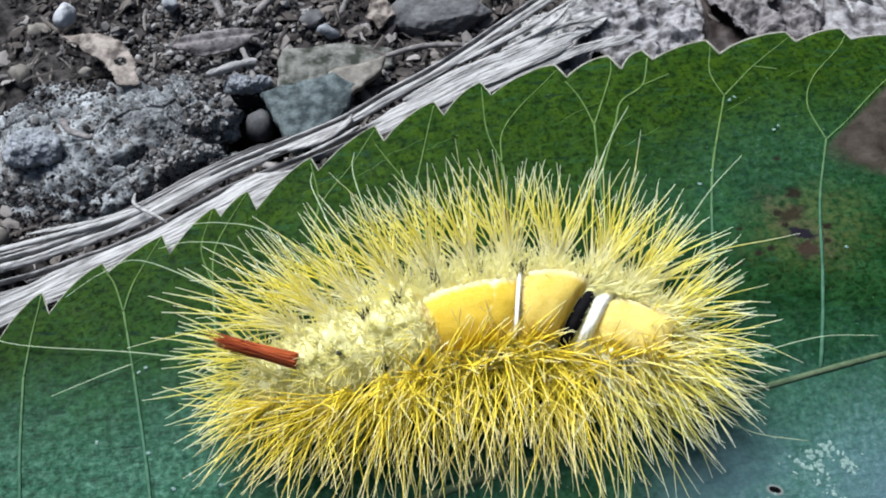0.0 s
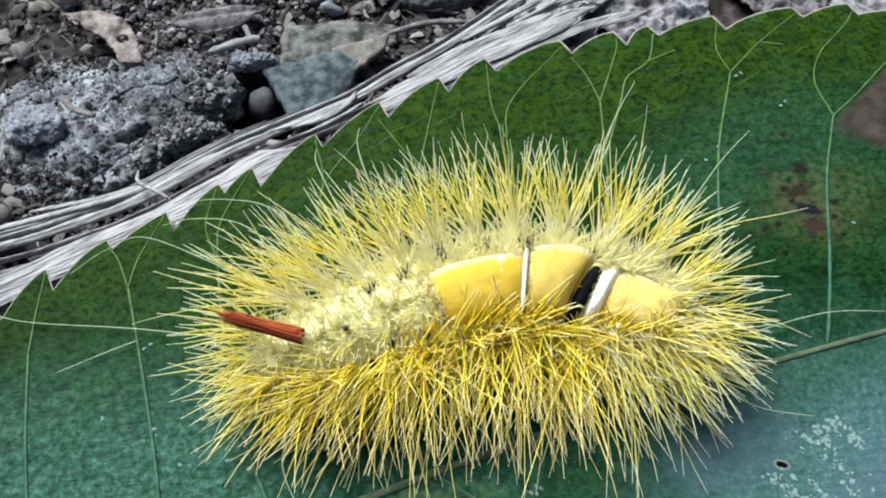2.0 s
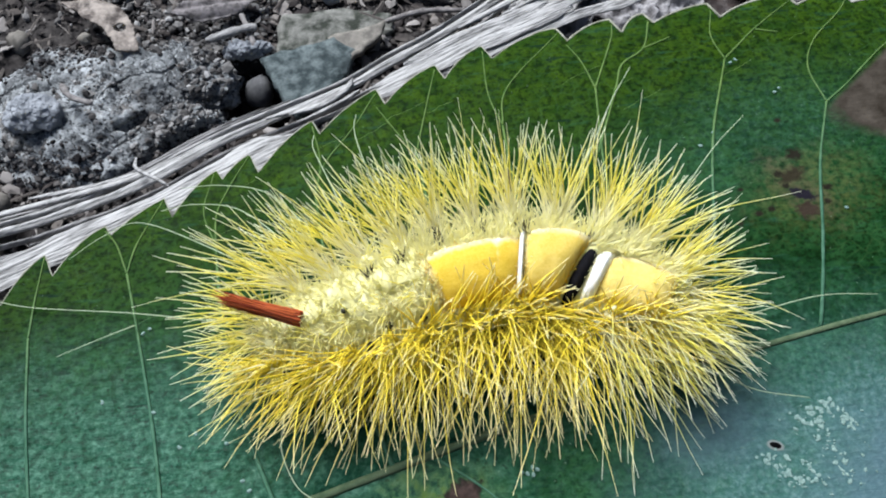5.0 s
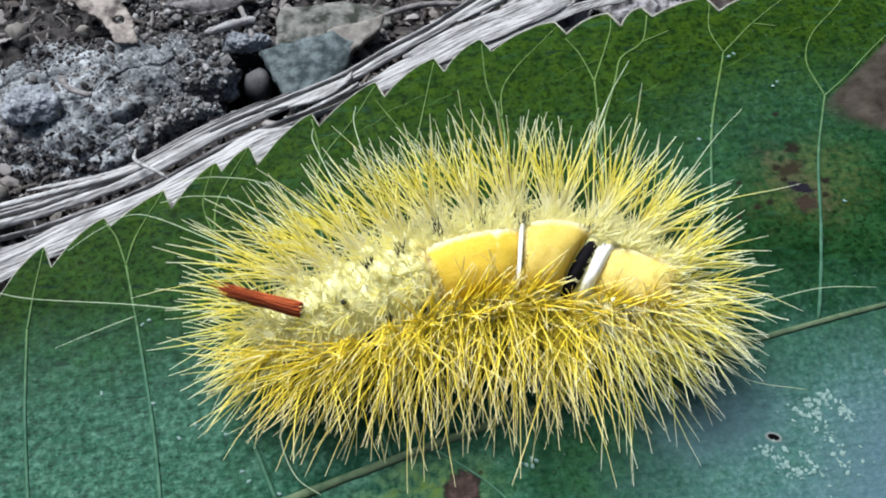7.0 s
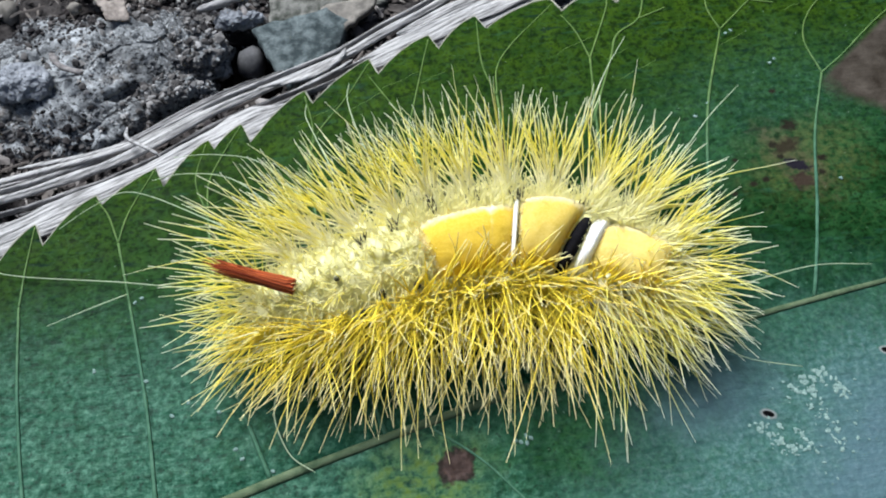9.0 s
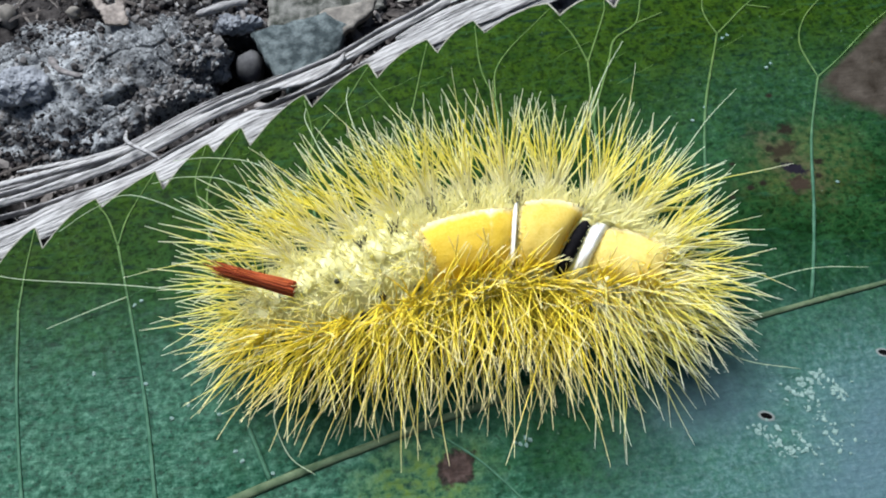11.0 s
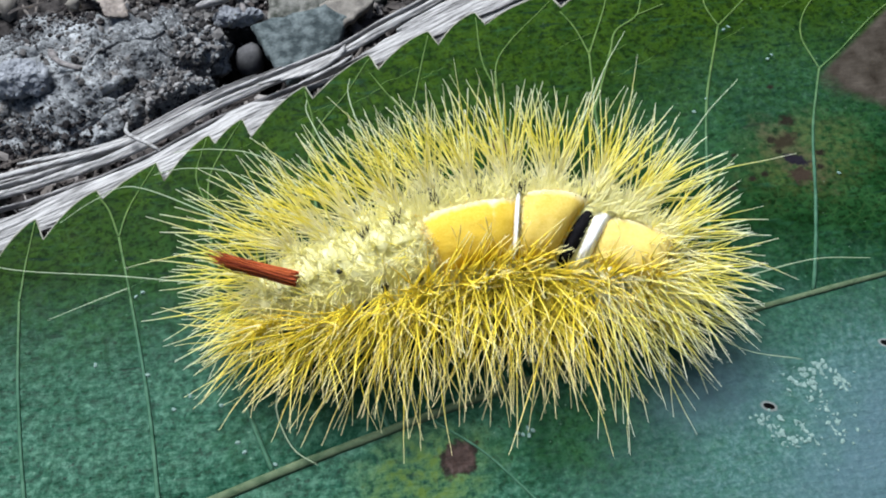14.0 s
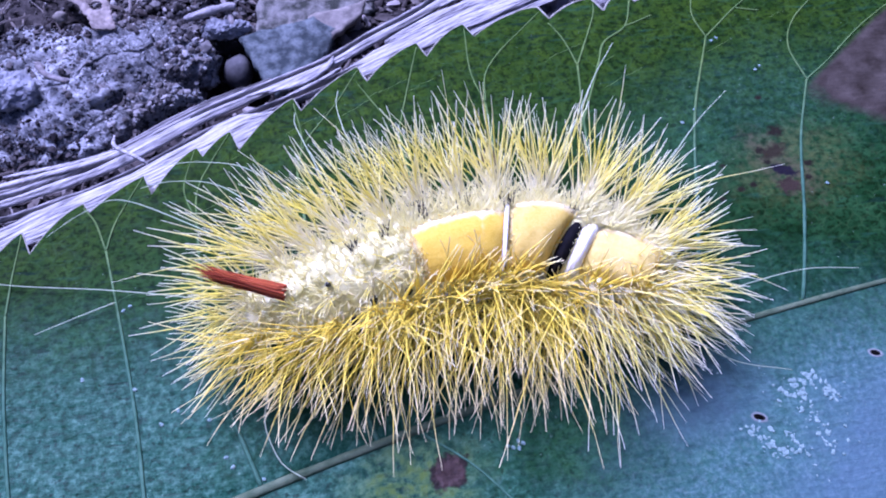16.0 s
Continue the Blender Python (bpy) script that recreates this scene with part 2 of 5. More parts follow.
    under = m.math("DIVIDE", m.math("SUBTRACT", line, y), 0.0008, clamp=True)
    dead = m.math("MULTIPLY", m.spot(61.2, 26.0, 12.0, 8.8, 0.22, 0.25), under)
    green = m.mix(dead, green, m.ramp(m.noise(3, 4), (0.3, (0.018, 0.014, 0.010)), (0.7, (0.060, 0.050, 0.040))))
    green = m.mix(m.spot(7.0, 29.0, 1.0, 1.3, 0.4, 0.6), green, (0.05, 0.03, 0.02))
    # two small holes, their dark depth painted black, with a pale callus round them
    for x, y0, r in ((21.7, -10.6, 1.0), (36.9, -8.3, 0.9)):
        green = m.mix(m.spot(x, y0, r * 0.85, r * 0.52, 0.4, 0.12, -32), green, (0.17, 0.18, 0.17))
        green = m.mix(m.spot(x, y0, r * 0.62, r * 0.34, 0.2, 0.1, -32), green, (0.002, 0.002, 0.002))
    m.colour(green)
    m.set(m.surf.inputs["Specular IOR Level"], m.math("ADD", m.math("MULTIPLY", sheen_tint, 0.02), 0.02))
    m.set(m.surf.inputs["Roughness"], m.math("SUBTRACT", m.ramp(mid, (0.3, 0.46), (0.7, 0.60)), m.math("MULTIPLY", sheen_tint, 0.12)))
    m.bump(m.math("ADD", m.math("MULTIPLY", m.ramp(net, (0, 0.0), (0.2, 1.0)), 0.08), m.math("ADD", m.math("MULTIPLY", fine, 0.5), m.math("ADD", m.math("MULTIPLY", mid, 0.25), m.math("MULTIPLY", crease, 1.0)))), 0.26, 0.8)
    return m.mat


def plain(name, low, high, size=2.0, rough=0.6, depth=0.1, spread=(0.3, 0.7), clear=0.0, detail=4.0, gloss=0.25):
    """A surface that varies between two colours in lumps of that size, with finer relief."""
    m = Nodes(name, rough, gloss)
    c = m.ramp(m.noise(size, detail), (spread[0], low), (spread[1], high))
    c = m.mix(m.math("MULTIPLY", m.noise(size * 0.22, 3), 0.55), c, tuple(v * 0.55 for v in low))
    m.colour(c)
    m.bump(m.math("ADD", m.noise(size * 0.5, 5), m.math("MULTIPLY", m.noise(size * 0.12, 3), 0.4)), depth)
    if clear:
        m.clear(clear, high)
    return m.mat


def island(name, stops, size=1.0, rough=0.8, depth=0.15):
    """A mixed heap: every loose piece takes its own colour out of a row of them."""
    m = Nodes(name, rough, 0.03)
    g = m.tree.nodes.new("ShaderNodeNewGeometry").outputs["Random Per Island"]
    c = m.ramp(g, *stops)
    c = m.mix(m.math("MULTIPLY", m.noise(size, 4), 0.7), c, (0.03, 0.028, 0.03))
    m.colour(c).bump(m.noise(size * 0.5, 4), depth)
    return m.mat


def hair_material(name, root, tip, share=0.3, rough=0.42, end=None, foot=None):
    """Hairs between two colours, one by one; with end and foot, paler towards the tip and at the root."""
    m = Nodes(name, rough, 0.22)
    g = m.tree.nodes.new("ShaderNodeNewGeometry").outputs["Random Per Island"]
    c = m.mix(m.math("MULTIPLY", g, 0.8), root, tip)
    if end:
        a = m.tree.nodes.new("ShaderNodeAttribute")
        a.attribute_name = "along"
        c = m.mix(m.ramp(a.outputs["Fac"], (0.64, 0.0), (0.97, 0.9)), c, end)
        c = m.mix(m.ramp(a.outputs["Fac"], (0.16, 0.95), (0.54, 0.0)), c, foot)
    m.colour(c).clear(share, c)
    return m.mat


def brush_material(name, low, high, pale=(0.90, 0.86, 0.62)):
    """Packed upright hairs, seen from above: fine dots and faint clumps, and paler hairs at the rim."""
    m = Nodes(name, 0.8, 0.15)
    fine = m.noise(0.22, 3, rough=0.7)
    c = m.ramp(m.math("ADD", m.math("MULTIPLY", fine, 0.6), m.math("MULTIPLY", m.noise(1.3, 3), 0.4)), (0.36, low), (0.62, high))
    a = m.tree.nodes.new("ShaderNodeAttribute")
    a.attribute_name = "along"
    rim = m.math("ADD", a.outputs["Fac"], m.math("MULTIPLY", m.math("SUBTRACT", m.noise(0.5, 3), 0.5), 0.5))
    c = m.mix(m.ramp(rim, (0.25, 0.0), (0.95, 0.95)), c, pale)
    m.colour(c).bump(fine, 0.12, 0.6).clear(0.25, c)
    return m.mat


def fibre_material(name, low, high, along=(0.83, 0.55)):
    """Dry grass: streaks that run with the blade."""
    m = Nodes(name, 0.62)
    n = m.node("ShaderNodeMapping", Vector=m.place)
    n.vector_type = "TEXTURE"
    n.inputs["Rotation"].default_value = (0, 0, math.atan2(along[1], along[0]))
    n.inputs["Scale"].default_value = (14.0, 1.0, 1.0)
    streak = m.noise(0.32, 4, n.outputs[0])
    c = m.ramp(m.math("ADD", m.math("MULTIPLY", streak, 0.75), m.math("MULTIPLY", m.noise(4, 3), 0.25)), (0.34, low), (0.56, high))
    c = m.mix(m.ramp(m.noise(1.1, 4), (0.60, 0.0), (0.75, 0.4)), c, tuple(v * 0.4 for v in low))
    m.colour(c).bump(streak, 0.2, 0.8)
    return m.mat


GREEN = leaf_material()


def vein_material():
    """Pale yellow-green near the toothed margin, blue-green lower on the blade."""
    m = Nodes("leaf_vein", 0.6, 0.06)
    y = m.node("ShaderNodeSeparateXYZ", Vector=m.place).outputs["Y"]
    high = m.math("DIVIDE", m.math("SUBTRACT", y, 0.016), 0.018, clamp=True)
    low_part = m.ramp(m.noise(1.2, 4), (0.3, (0.026, 0.080, 0.046)), (0.7, (0.060, 0.135, 0.086)))
    high_part = m.ramp(m.noise(1.2, 4), (0.3, (0.050, 0.100, 0.026)), (0.7, (0.110, 0.170, 0.048)))
    m.colour(m.mix(high, low_part, high_part)).bump(m.noise(0.6, 4), 0.05)
    return m.mat


VEIN = vein_material()
MIDRIB = plain("leaf_midrib", (0.045, 0.075, 0.038), (0.120, 0.155, 0.088), 1.5, 0.7, 0.15, gloss=0.08)
RIM = plain("leaf_rim", (0.16, 0.16, 0.11), (0.42, 0.41, 0.35), 1.5, 0.6, 0.05, gloss=0.1)
SCURF = plain("scurf", (0.10, 0.17, 0.15), (0.25, 0.35, 0.31), 0.5, 0.8, 0.05)
SOIL = plain("soil", (0.008, 0.007, 0.007), (0.078, 0.070, 0.066), 1.8, 0.95, 0.5, (0.35, 0.68), gloss=0.08)
GRAVEL = island("gravel", ((0.0, (0.010, 0.009, 0.009)), (0.45, (0.036, 0.032, 0.030)), (0.75, (0.080, 0.073, 0.068)), (0.95, (0.14, 0.128, 0.12)), (1.0, (0.30, 0.29, 0.29))), 1.0, 0.95)
CRUMB = island("crumb", ((0.0, (0.04, 0.037, 0.035)), (0.4, (0.12, 0.113, 0.106)), (0.8, (0.26, 0.25, 0.24)), (1.0, (0.42, 0.41, 0.40))), 1.0, 0.95)
LITTER = island("litter", ((0.0, (0.025, 0.02, 0.02)), (0.5, (0.08, 0.068, 0.06)), (0.8, (0.20, 0.175, 0.155)), (1.0, (0.36, 0.33, 0.31))), 1.5)
SLATE = plain("slate", (0.034, 0.046, 0.048), (0.145, 0.172, 0.172), 1.8, 0.8, 0.7, (0.38, 0.62), gloss=0.1)
SLATE_GREEN = plain("slate_green", (0.032, 0.036, 0.028), (0.21, 0.205, 0.185), 2.2, 0.8, 0.6, (0.38, 0.6), gloss=0.1)
PEBBLE = plain("pebble_grey", (0.065, 0.064, 0.066), (0.16, 0.158, 0.160), 2.0, 0.8, 0.2, gloss=0.1)
QUARTZ = plain("quartz", (0.30, 0.31, 0.33), (0.58, 0.58, 0.60), 1.6, 0.6, 0.3)
PALE_STONE = plain("pale_stone", (0.13, 0.14, 0.155), (0.36, 0.375, 0.40), 1.6, 0.75, 0.5)
BEIGE_STONE = plain("beige_stone", (0.10, 0.09, 0.078), (0.27, 0.245, 0.21), 1.6, 0.8, 0.15)
DRY_LEAF = plain("dry_leaf", (0.045, 0.032, 0.026), (0.34, 0.29, 0.25), 1.9, 0.65, 0.4, (0.38, 0.60))
GREY_LEAF = plain("grey_leaf", (0.075, 0.068, 0.068), (0.37, 0.355, 0.36), 2.2, 0.8, 0.7, (0.36, 0.6))
DUN_LEAF = plain("dun_leaf", (0.050, 0.045, 0.045), (0.24, 0.215, 0.215), 1.2, 0.85, 0.4, (0.36, 0.6))
# shade of the gap between the dead leaves, put into a dark brown
GAP_DARK = plain("gap_dark", (0.018, 0.013, 0.012), (0.070, 0.050, 0.044), 3.0, 0.6, 0.3)
TWIG = plain("twig_bark", (0.09, 0.08, 0.078), (0.32, 0.295, 0.28), 1.0, 0.8, 0.2)
STRAW = fibre_material("straw", (0.070, 0.066, 0.063), (0.35, 0.34, 0.33))
STRAW_GREY = fibre_material("straw_grey", (0.06, 0.057, 0.056), (0.27, 0.26, 0.255))
CREAM = plain("cream_bump", (0.88, 0.82, 0.36), (0.93, 0.89, 0.52), 1.0, 0.5, 0.08, clear=0.3)
SKIN = plain("caterpillar_skin", (0.88, 0.82, 0.34), (0.96, 0.93, 0.62), 1.6, 0.5, 0.10, clear=0.25)
WART = plain("wart", (0.86, 0.83, 0.48), (0.94, 0.92, 0.68), 0.8, 0.5, 0.06)
VELVET = plain("black_velvet", (0.004, 0.004, 0.005), (0.012, 0.011, 0.012), 0.5, 0.95, 0.05, gloss=0.05)
SPOT_DARK = plain("dark_spot", (0.02, 0.02, 0.015), (0.06, 0.06, 0.04), 0.5, 0.7, 0.05)
HAIR = hair_material("hair_yellow", (0.93, 0.70, 0.04), (0.98, 0.81, 0.11), 0.12, end=(0.95, 0.86, 0.50), foot=(0.94, 0.78, 0.08))
HAIR_PALE = hair_material("hair_pale", (0.97, 0.87, 0.13), (0.98, 0.93, 0.36), 0.54, end=(0.95, 0.96, 0.84), foot=(0.99, 0.96, 0.76))
HAIR_STRAY = hair_material("hair_stray", (0.42, 0.52, 0.34), (0.60, 0.66, 0.46), 0.3)
DOWN = hair_material("down_cream", (0.98, 0.94, 0.54), (0.99, 0.97, 0.76), 0.58)
BRUSH = brush_material("brush_yellow", (0.66, 0.43, 0.03), (0.78, 0.56, 0.08))
BRUSH_SOFT = brush_material("brush_soft_yellow", (0.66, 0.47, 0.075), (0.77, 0.58, 0.15))
BRUSH_WHITE = brush_material("brush_white", (0.80, 0.80, 0.79), (0.95, 0.95, 0.94), (0.94, 0.94, 0.90))
BRUSH_PALE = brush_material("brush_pale", (0.74, 0.55, 0.12), (0.86, 0.69, 0.23))
BRISTLE = hair_material("bristle_yellow", (0.90, 0.66, 0.05), (0.96, 0.76, 0.12), 0.6, 0.7)
BRISTLE_PALE = hair_material("bristle_pale", (0.93, 0.78, 0.28), (0.96, 0.84, 0.42), 0.6, 0.7)
BRISTLE_WHITE = hair_material("bristle_white", (0.93, 0.93, 0.90), (0.97, 0.97, 0.96), 0.6, 0.7)
PENCIL = hair_material("hair_red", (0.20, 0.022, 0.010), (0.66, 0.15, 0.04), 0.2, 0.45)


def granite_material():
    m = Nodes("granite", 1.0, 0.02)
    c = m.ramp(m.noise(7, 5), (0.32, (0.060, 0.061, 0.063)), (0.48, (0.165, 0.172, 0.174)), (0.62, (0.300, 0.314, 0.320)))
    brown = m.ramp(m.noise(6, 5, rough=0.65), (0.54, 0.0), (0.64, 0.85))
    c = m.mix(brown, c, m.ramp(m.noise(1.1, 4, rough=0.7), (0.36, (0.012, 0.011, 0.010)), (0.50, (0.095, 0.083, 0.074)), (0.64, (0.26, 0.235, 0.21))))
    c = m.mix(m.ramp(m.noise(0.42, 3, rough=0.7), (0.54, 0.0), (0.64, 0.8)), c, (0.36, 0.375, 0.38))
    c = m.mix(m.ramp(m.noise(0.6, 3, rough=0.7), (0.38, 0.9), (0.47, 0.0)), c, (0.010, 0.010, 0.012))
    tone = m.node("ShaderNodeSeparateColor", Color=m.cells(2.4, "F1")).outputs[0]
    c = m.mix(m.ramp(tone, (0.0, 0.65), (0.5, 0.0)), c, (0.014, 0.013, 0.014))
    crack = m.ramp(m.cells(8.0), (0.0, 0.0), (0.05, 1.0))
    c = m.mix(m.ramp(m.math("ADD", crack, m.math("MULTIPLY", m.noise(9, 2), 0.8)), (0.32, 0.9), (0.46, 0.0)), c, (0.005, 0.005, 0.006))
    m.colour(c).bump(m.math("ADD", m.math("ADD", m.math("MULTIPLY", m.noise(1.8, 6), 0.7), m.math("MULTIPLY", m.noise(0.6, 3), 0.25)), m.math("ADD", m.math("MULTIPLY", tone, 0.9), m.math("MULTIPLY", crack, 0.5))), 1.1, 0.8)
    return m.mat


GRANITE = granite_material()

# ---- ground ----
GROUND = -13.0


def ground_height(x, y):
    near = 1.0 / (1.0 + (max(abs(x), abs(y - 20)) / 160.0) ** 2)
    z = 1.9 * rough(x, y, 0, 17, 3) + 1.1 * rough(x, y, 5, 4.0, 5)
    # the hollow beside the big stone
    z -= 26.0 * math.exp(-(((x + 28.0) / 5.0) ** 2 + ((y - 34.2) / 5.4) ** 2) ** 2)
    return GROUND + z * near


def make_ground():
    far = [-60000, -16000, -4600, -2400, -1200, -700, -420, -280, -200, -150, -120]
    xs = far + list(np.arange(-100, -72, 1.5)) + list(np.arange(-72, 74, 0.5)) + list(np.arange(74, 101, 1.5)) + [-v for v in far[::-1]]
    ys = far + list(np.arange(-95, -5, 5.0)) + list(np.arange(-5, 66, 0.5)) + list(np.arange(66, 90, 1.5)) + [100, 120, 150, 200, 280, 420, 700, 1200, 2400, 4600, 16000, 60000]
    geo = Geo()
    geo.v = [(x, y, ground_height(x, y)) for y in ys for x in xs]
    n = len(xs)
    geo.f = [(j * n + i, j * n + i + 1, (j + 1) * n + i + 1, (j + 1) * n + i) for j in range(len(ys) - 1) for i in range(n - 1)]
    ob = new("ground", mesh("ground", geo, SOIL))
    tagged(ob, "dark grey-brown gritty soil of a forest track", "ground", kind="structure")


make_ground()


def make_gravel():
    rng = np.random.default_rng(4)
    geo = Geo()
    for k in range(26000):
        x, y = rng.uniform(-90, 80), rng.uniform(-4, 72)
        if y < 0.68 * x + 30 and y < 40 or math.hypot(x + 28.0, (y - 35.5) * 0.7) < 5.6:  # under the leaf, or in the hollow
            continue
        if x < -48 and y > 32 and rng.uniform() < 0.85:  # bare dark humus
            continue
        r = min(0.12 + rng.exponential(0.13), 0.75)
        stone(geo, (x, y, ground_height(x, y) + r * 0.25), r * rng.uniform(0.5, 1.35, 3), rng, SMALL_V, SMALL_F)
    new_ob = new("gravel", mesh("gravel", geo, GRAVEL, False))
    tagged(new_ob, "loose grey grit and small gravel on the soil", "gravel", kind="stuff")
    geo = Geo()
    for _ in range(1500):
        x, y = rng.uniform(-80, 80), rng.uniform(5, 78)
        length, a, r = rng.uniform(1.2, 5.5), rng.uniform(0, 6.28), rng.uniform(0.1, 0.36)
        z = ground_height(x, y) + rng.uniform(0.3, 1.5)
        s = np.linspace(-0.5, 0.5, 6)[:, None]
        bend = rng.uniform(-1, 1)
        path = np.array([x, y, z]) + s * length * np.array([math.cos(a), math.sin(a), rng.uniform(-0.15, 0.15)]) + (s ** 2) * bend * np.array([-math.sin(a), math.cos(a), 0.3])
        tube(geo, path, r * np.array([0.5, 1, 0.8, 1, 0.8, 0.4]), 4, rng.uniform(0.4, 1))
    for _ in range(4200):  # crumbs of bark and leaf
        x, y = rng.uniform(-72, 30), rng.uniform(12, 66)
        if y < 0.68 * x + 33 or math.hypot(x + 28.0, (y - 35.5) * 0.7) < 6.0:
            continue
        if x < -48 and y > 32 and rng.uniform() < 0.7:
            continue
        k = 0.4 + min(rng.exponential(0.45), 1.5)
        stone(geo, (x, y, ground_height(x, y) + 0.5), (k, k * rng.uniform(0.4, 0.9), k * 0.25), rng, SMALL_V, SMALL_F, 0.5)
    tagged(new("litter", mesh("litter", geo, LITTER, False)), "broken bits of dry stalk and bark on the soil", "plant litter", kind="stuff")


make_gravel()


CRUMB_SEATS = []


def split(x, y):
    """How far the granite has sunk at a place: a broken ledge that falls towards the stalk, and two cracks."""
    wavy = 0.9 * rough(x, y, 2, 3.0, 3)
    ledge = (x + 37.6) * 0.605 - (y - 24.9) * 0.796 + wavy  # distance past the edge
    inside = min(max((x + 46.5) / 2.0, 0.0), 1.0) * min(max((-29.5 - x) / 2.0, 0.0), 1.0)
    drop = 4.2 * min(max(ledge / 0.9, 0.0), 1.0) * inside
    seam = abs((x + 42.8) * 0.52 - (y - 27.5) * 0.85 + 0.5 * wavy)
    if -45.6 < x < -40.2:
        drop += 2.6 * max(1 - seam / 0.55, 0.0)
    seam = abs((x + 57.0) * 0.62 - (y - 31.4) * 0.78 + 0.5 * wavy)
    if -60.0 < x < -54.5:
        drop += 2.2 * max(1 - seam / 0.6, 0.0)
    return drop


def boulder(name, centre, size, seed, mat, label, amp=0.16, flat=0.75, lumps=9.0):
    """A large uneven stone, with a coarse broken face."""
    rng = np.random.default_rng(seed)
    p = FINE_V.copy()
    for _ in range(9):
        d = rng.normal(size=3) * (1, 1, 0.7)
        d /= np.linalg.norm(d)
        over = np.maximum(p @ d - rng.uniform(0.6, 0.85), 0)
        p -= over[:, None] * d * 0.85
    p[:, 2] = np.where(p[:, 2] > flat, flat + (p[:, 2] - flat) * 0.25, p[:, 2])
    q = p * np.asarray(size, float)
    out = []
    for a, b in zip(q, FINE_V):
        k = amp * size[2] * (rough(a[0] + seed, a[1], a[2], lumps, 3) + 0.7 * rough(a[0], a[1] + seed, a[2], lumps * 0.3, 3) + 0.28 * rough(a[0], a[1], a[2] + seed, lumps * 0.1, 3))
        c = a + b * k + np.asarray(centre)
        if mat is GRANITE:
            c[2] -= split(c[0], c[1]) * max(b[2], 0.0) ** 0.3
        out.append(tuple(c))
    if mat is GRANITE:
        CRUMB_SEATS.extend(q for q, b in zip(out, FINE_V) if b[2] > 0.15)
    return single(name, Geo().add(out, FINE_F), mat, label, "stone", "granite stones" if mat is GRANITE else "")


boulder("stone", (-47.5, 31.0, -15.5), (17.5, 15.5, 9.0), 3, GRANITE, "rough blue-grey granite stone half sunk in the soil", 0.13)
boulder("stone", (-37.6, 37.2, -13.6), (7.6, 6.4, 5.2), 8, GRANITE, "broken granite lump beside the big stone", 0.22, 0.6, 5.0)
boulder("stone", (-35.2, 26.6, -12.6), (6.6, 5.6, 4.2), 15, GRANITE, "low knobby granite lump by the hollow", 0.32, 0.6, 4.0)
boulder("stone", (-29.2, 41.2, -11.0), (3.9, 1.5, 1.4), 19, PALE_STONE, "pale crumbly stone bridging the dark hollow", 0.3, 0.7, 2.0)
boulder("stone", (-1.0, 56.0, -13.5), (9.0, 5.0, 4.5), 12, PEBBLE, "smooth dull grey stone at the edge of the litter", 0.1)


def make_crumbs():
    """Loose crumbs of earth, stone and bark that lie on the granite."""
    rng = np.random.default_rng(77)
    geo = Geo()
    for k in rng.choice(len(CRUMB_SEATS), 3600, replace=False):
        x, y, z = CRUMB_SEATS[k]
        if rough(x, y, 8, 6.0, 3) < 0.0 or split(x, y) > 0.5:
            continue
        r = min(0.14 + rng.exponential(0.17), 0.9)
        stone(geo, (x, y, z + r * 0.1), r * rng.uniform(0.5, 1.4, 3) * (1, 1, 0.7), rng, SMALL_V, SMALL_F, 0.4)
    for _ in range(3400):  # and in the hollow ground above it
        x, y = (rng.normal(-38, 8), rng.normal(51, 6)) if rng.uniform() < 0.7 else (rng.normal(-38.5, 3.6), rng.normal(42.5, 2.2))
        r = min(0.16 + rng.exponential(0.2), 0.8)
        stone(geo, (x, y, ground_height(x, y) + r * 0.5 + 0.3), r * rng.uniform(0.5, 1.4, 3) * (1, 1, 0.7), rng, SMALL_V, SMALL_F, 0.6)
    tagged(new("stone_crumbs", mesh("stone_crumbs", geo, CRUMB, False)), "loose crumbs of earth and bark on the granite", "crumbs", kind="stuff")
    geo = Geo()
    for k in rng.permutation(len(CRUMB_SEATS)):  # dark humus under the ledge and before the stone
        x, y, z = CRUMB_SEATS[k]
        if rng.uniform() > 0.6 or not (split(x, y) > 1.5 and x > -47 or y < 22.5 + 1.5 * rough(x, y, 4, 3.0, 2) and x < -46 or y > 35.0 + 3.0 * rough(x, y, 4, 4.0, 3) + max(x + 53, 0.0) * 0.55):
            continue
        r = min(0.15 + rng.exponential(0.16), 0.7)
        stone(geo, (x, y, z + r * 0.1), r * rng.uniform(0.5, 1.4, 3) * (1, 1, 0.7), rng, SMALL_V, SMALL_F, 0.5)
    tagged(new("humus_crumbs", mesh("humus_crumbs", geo, GRAVEL, False)), "dark brown crumbs of humus round the granite stone", "crumbs", kind="stuff")


make_crumbs()


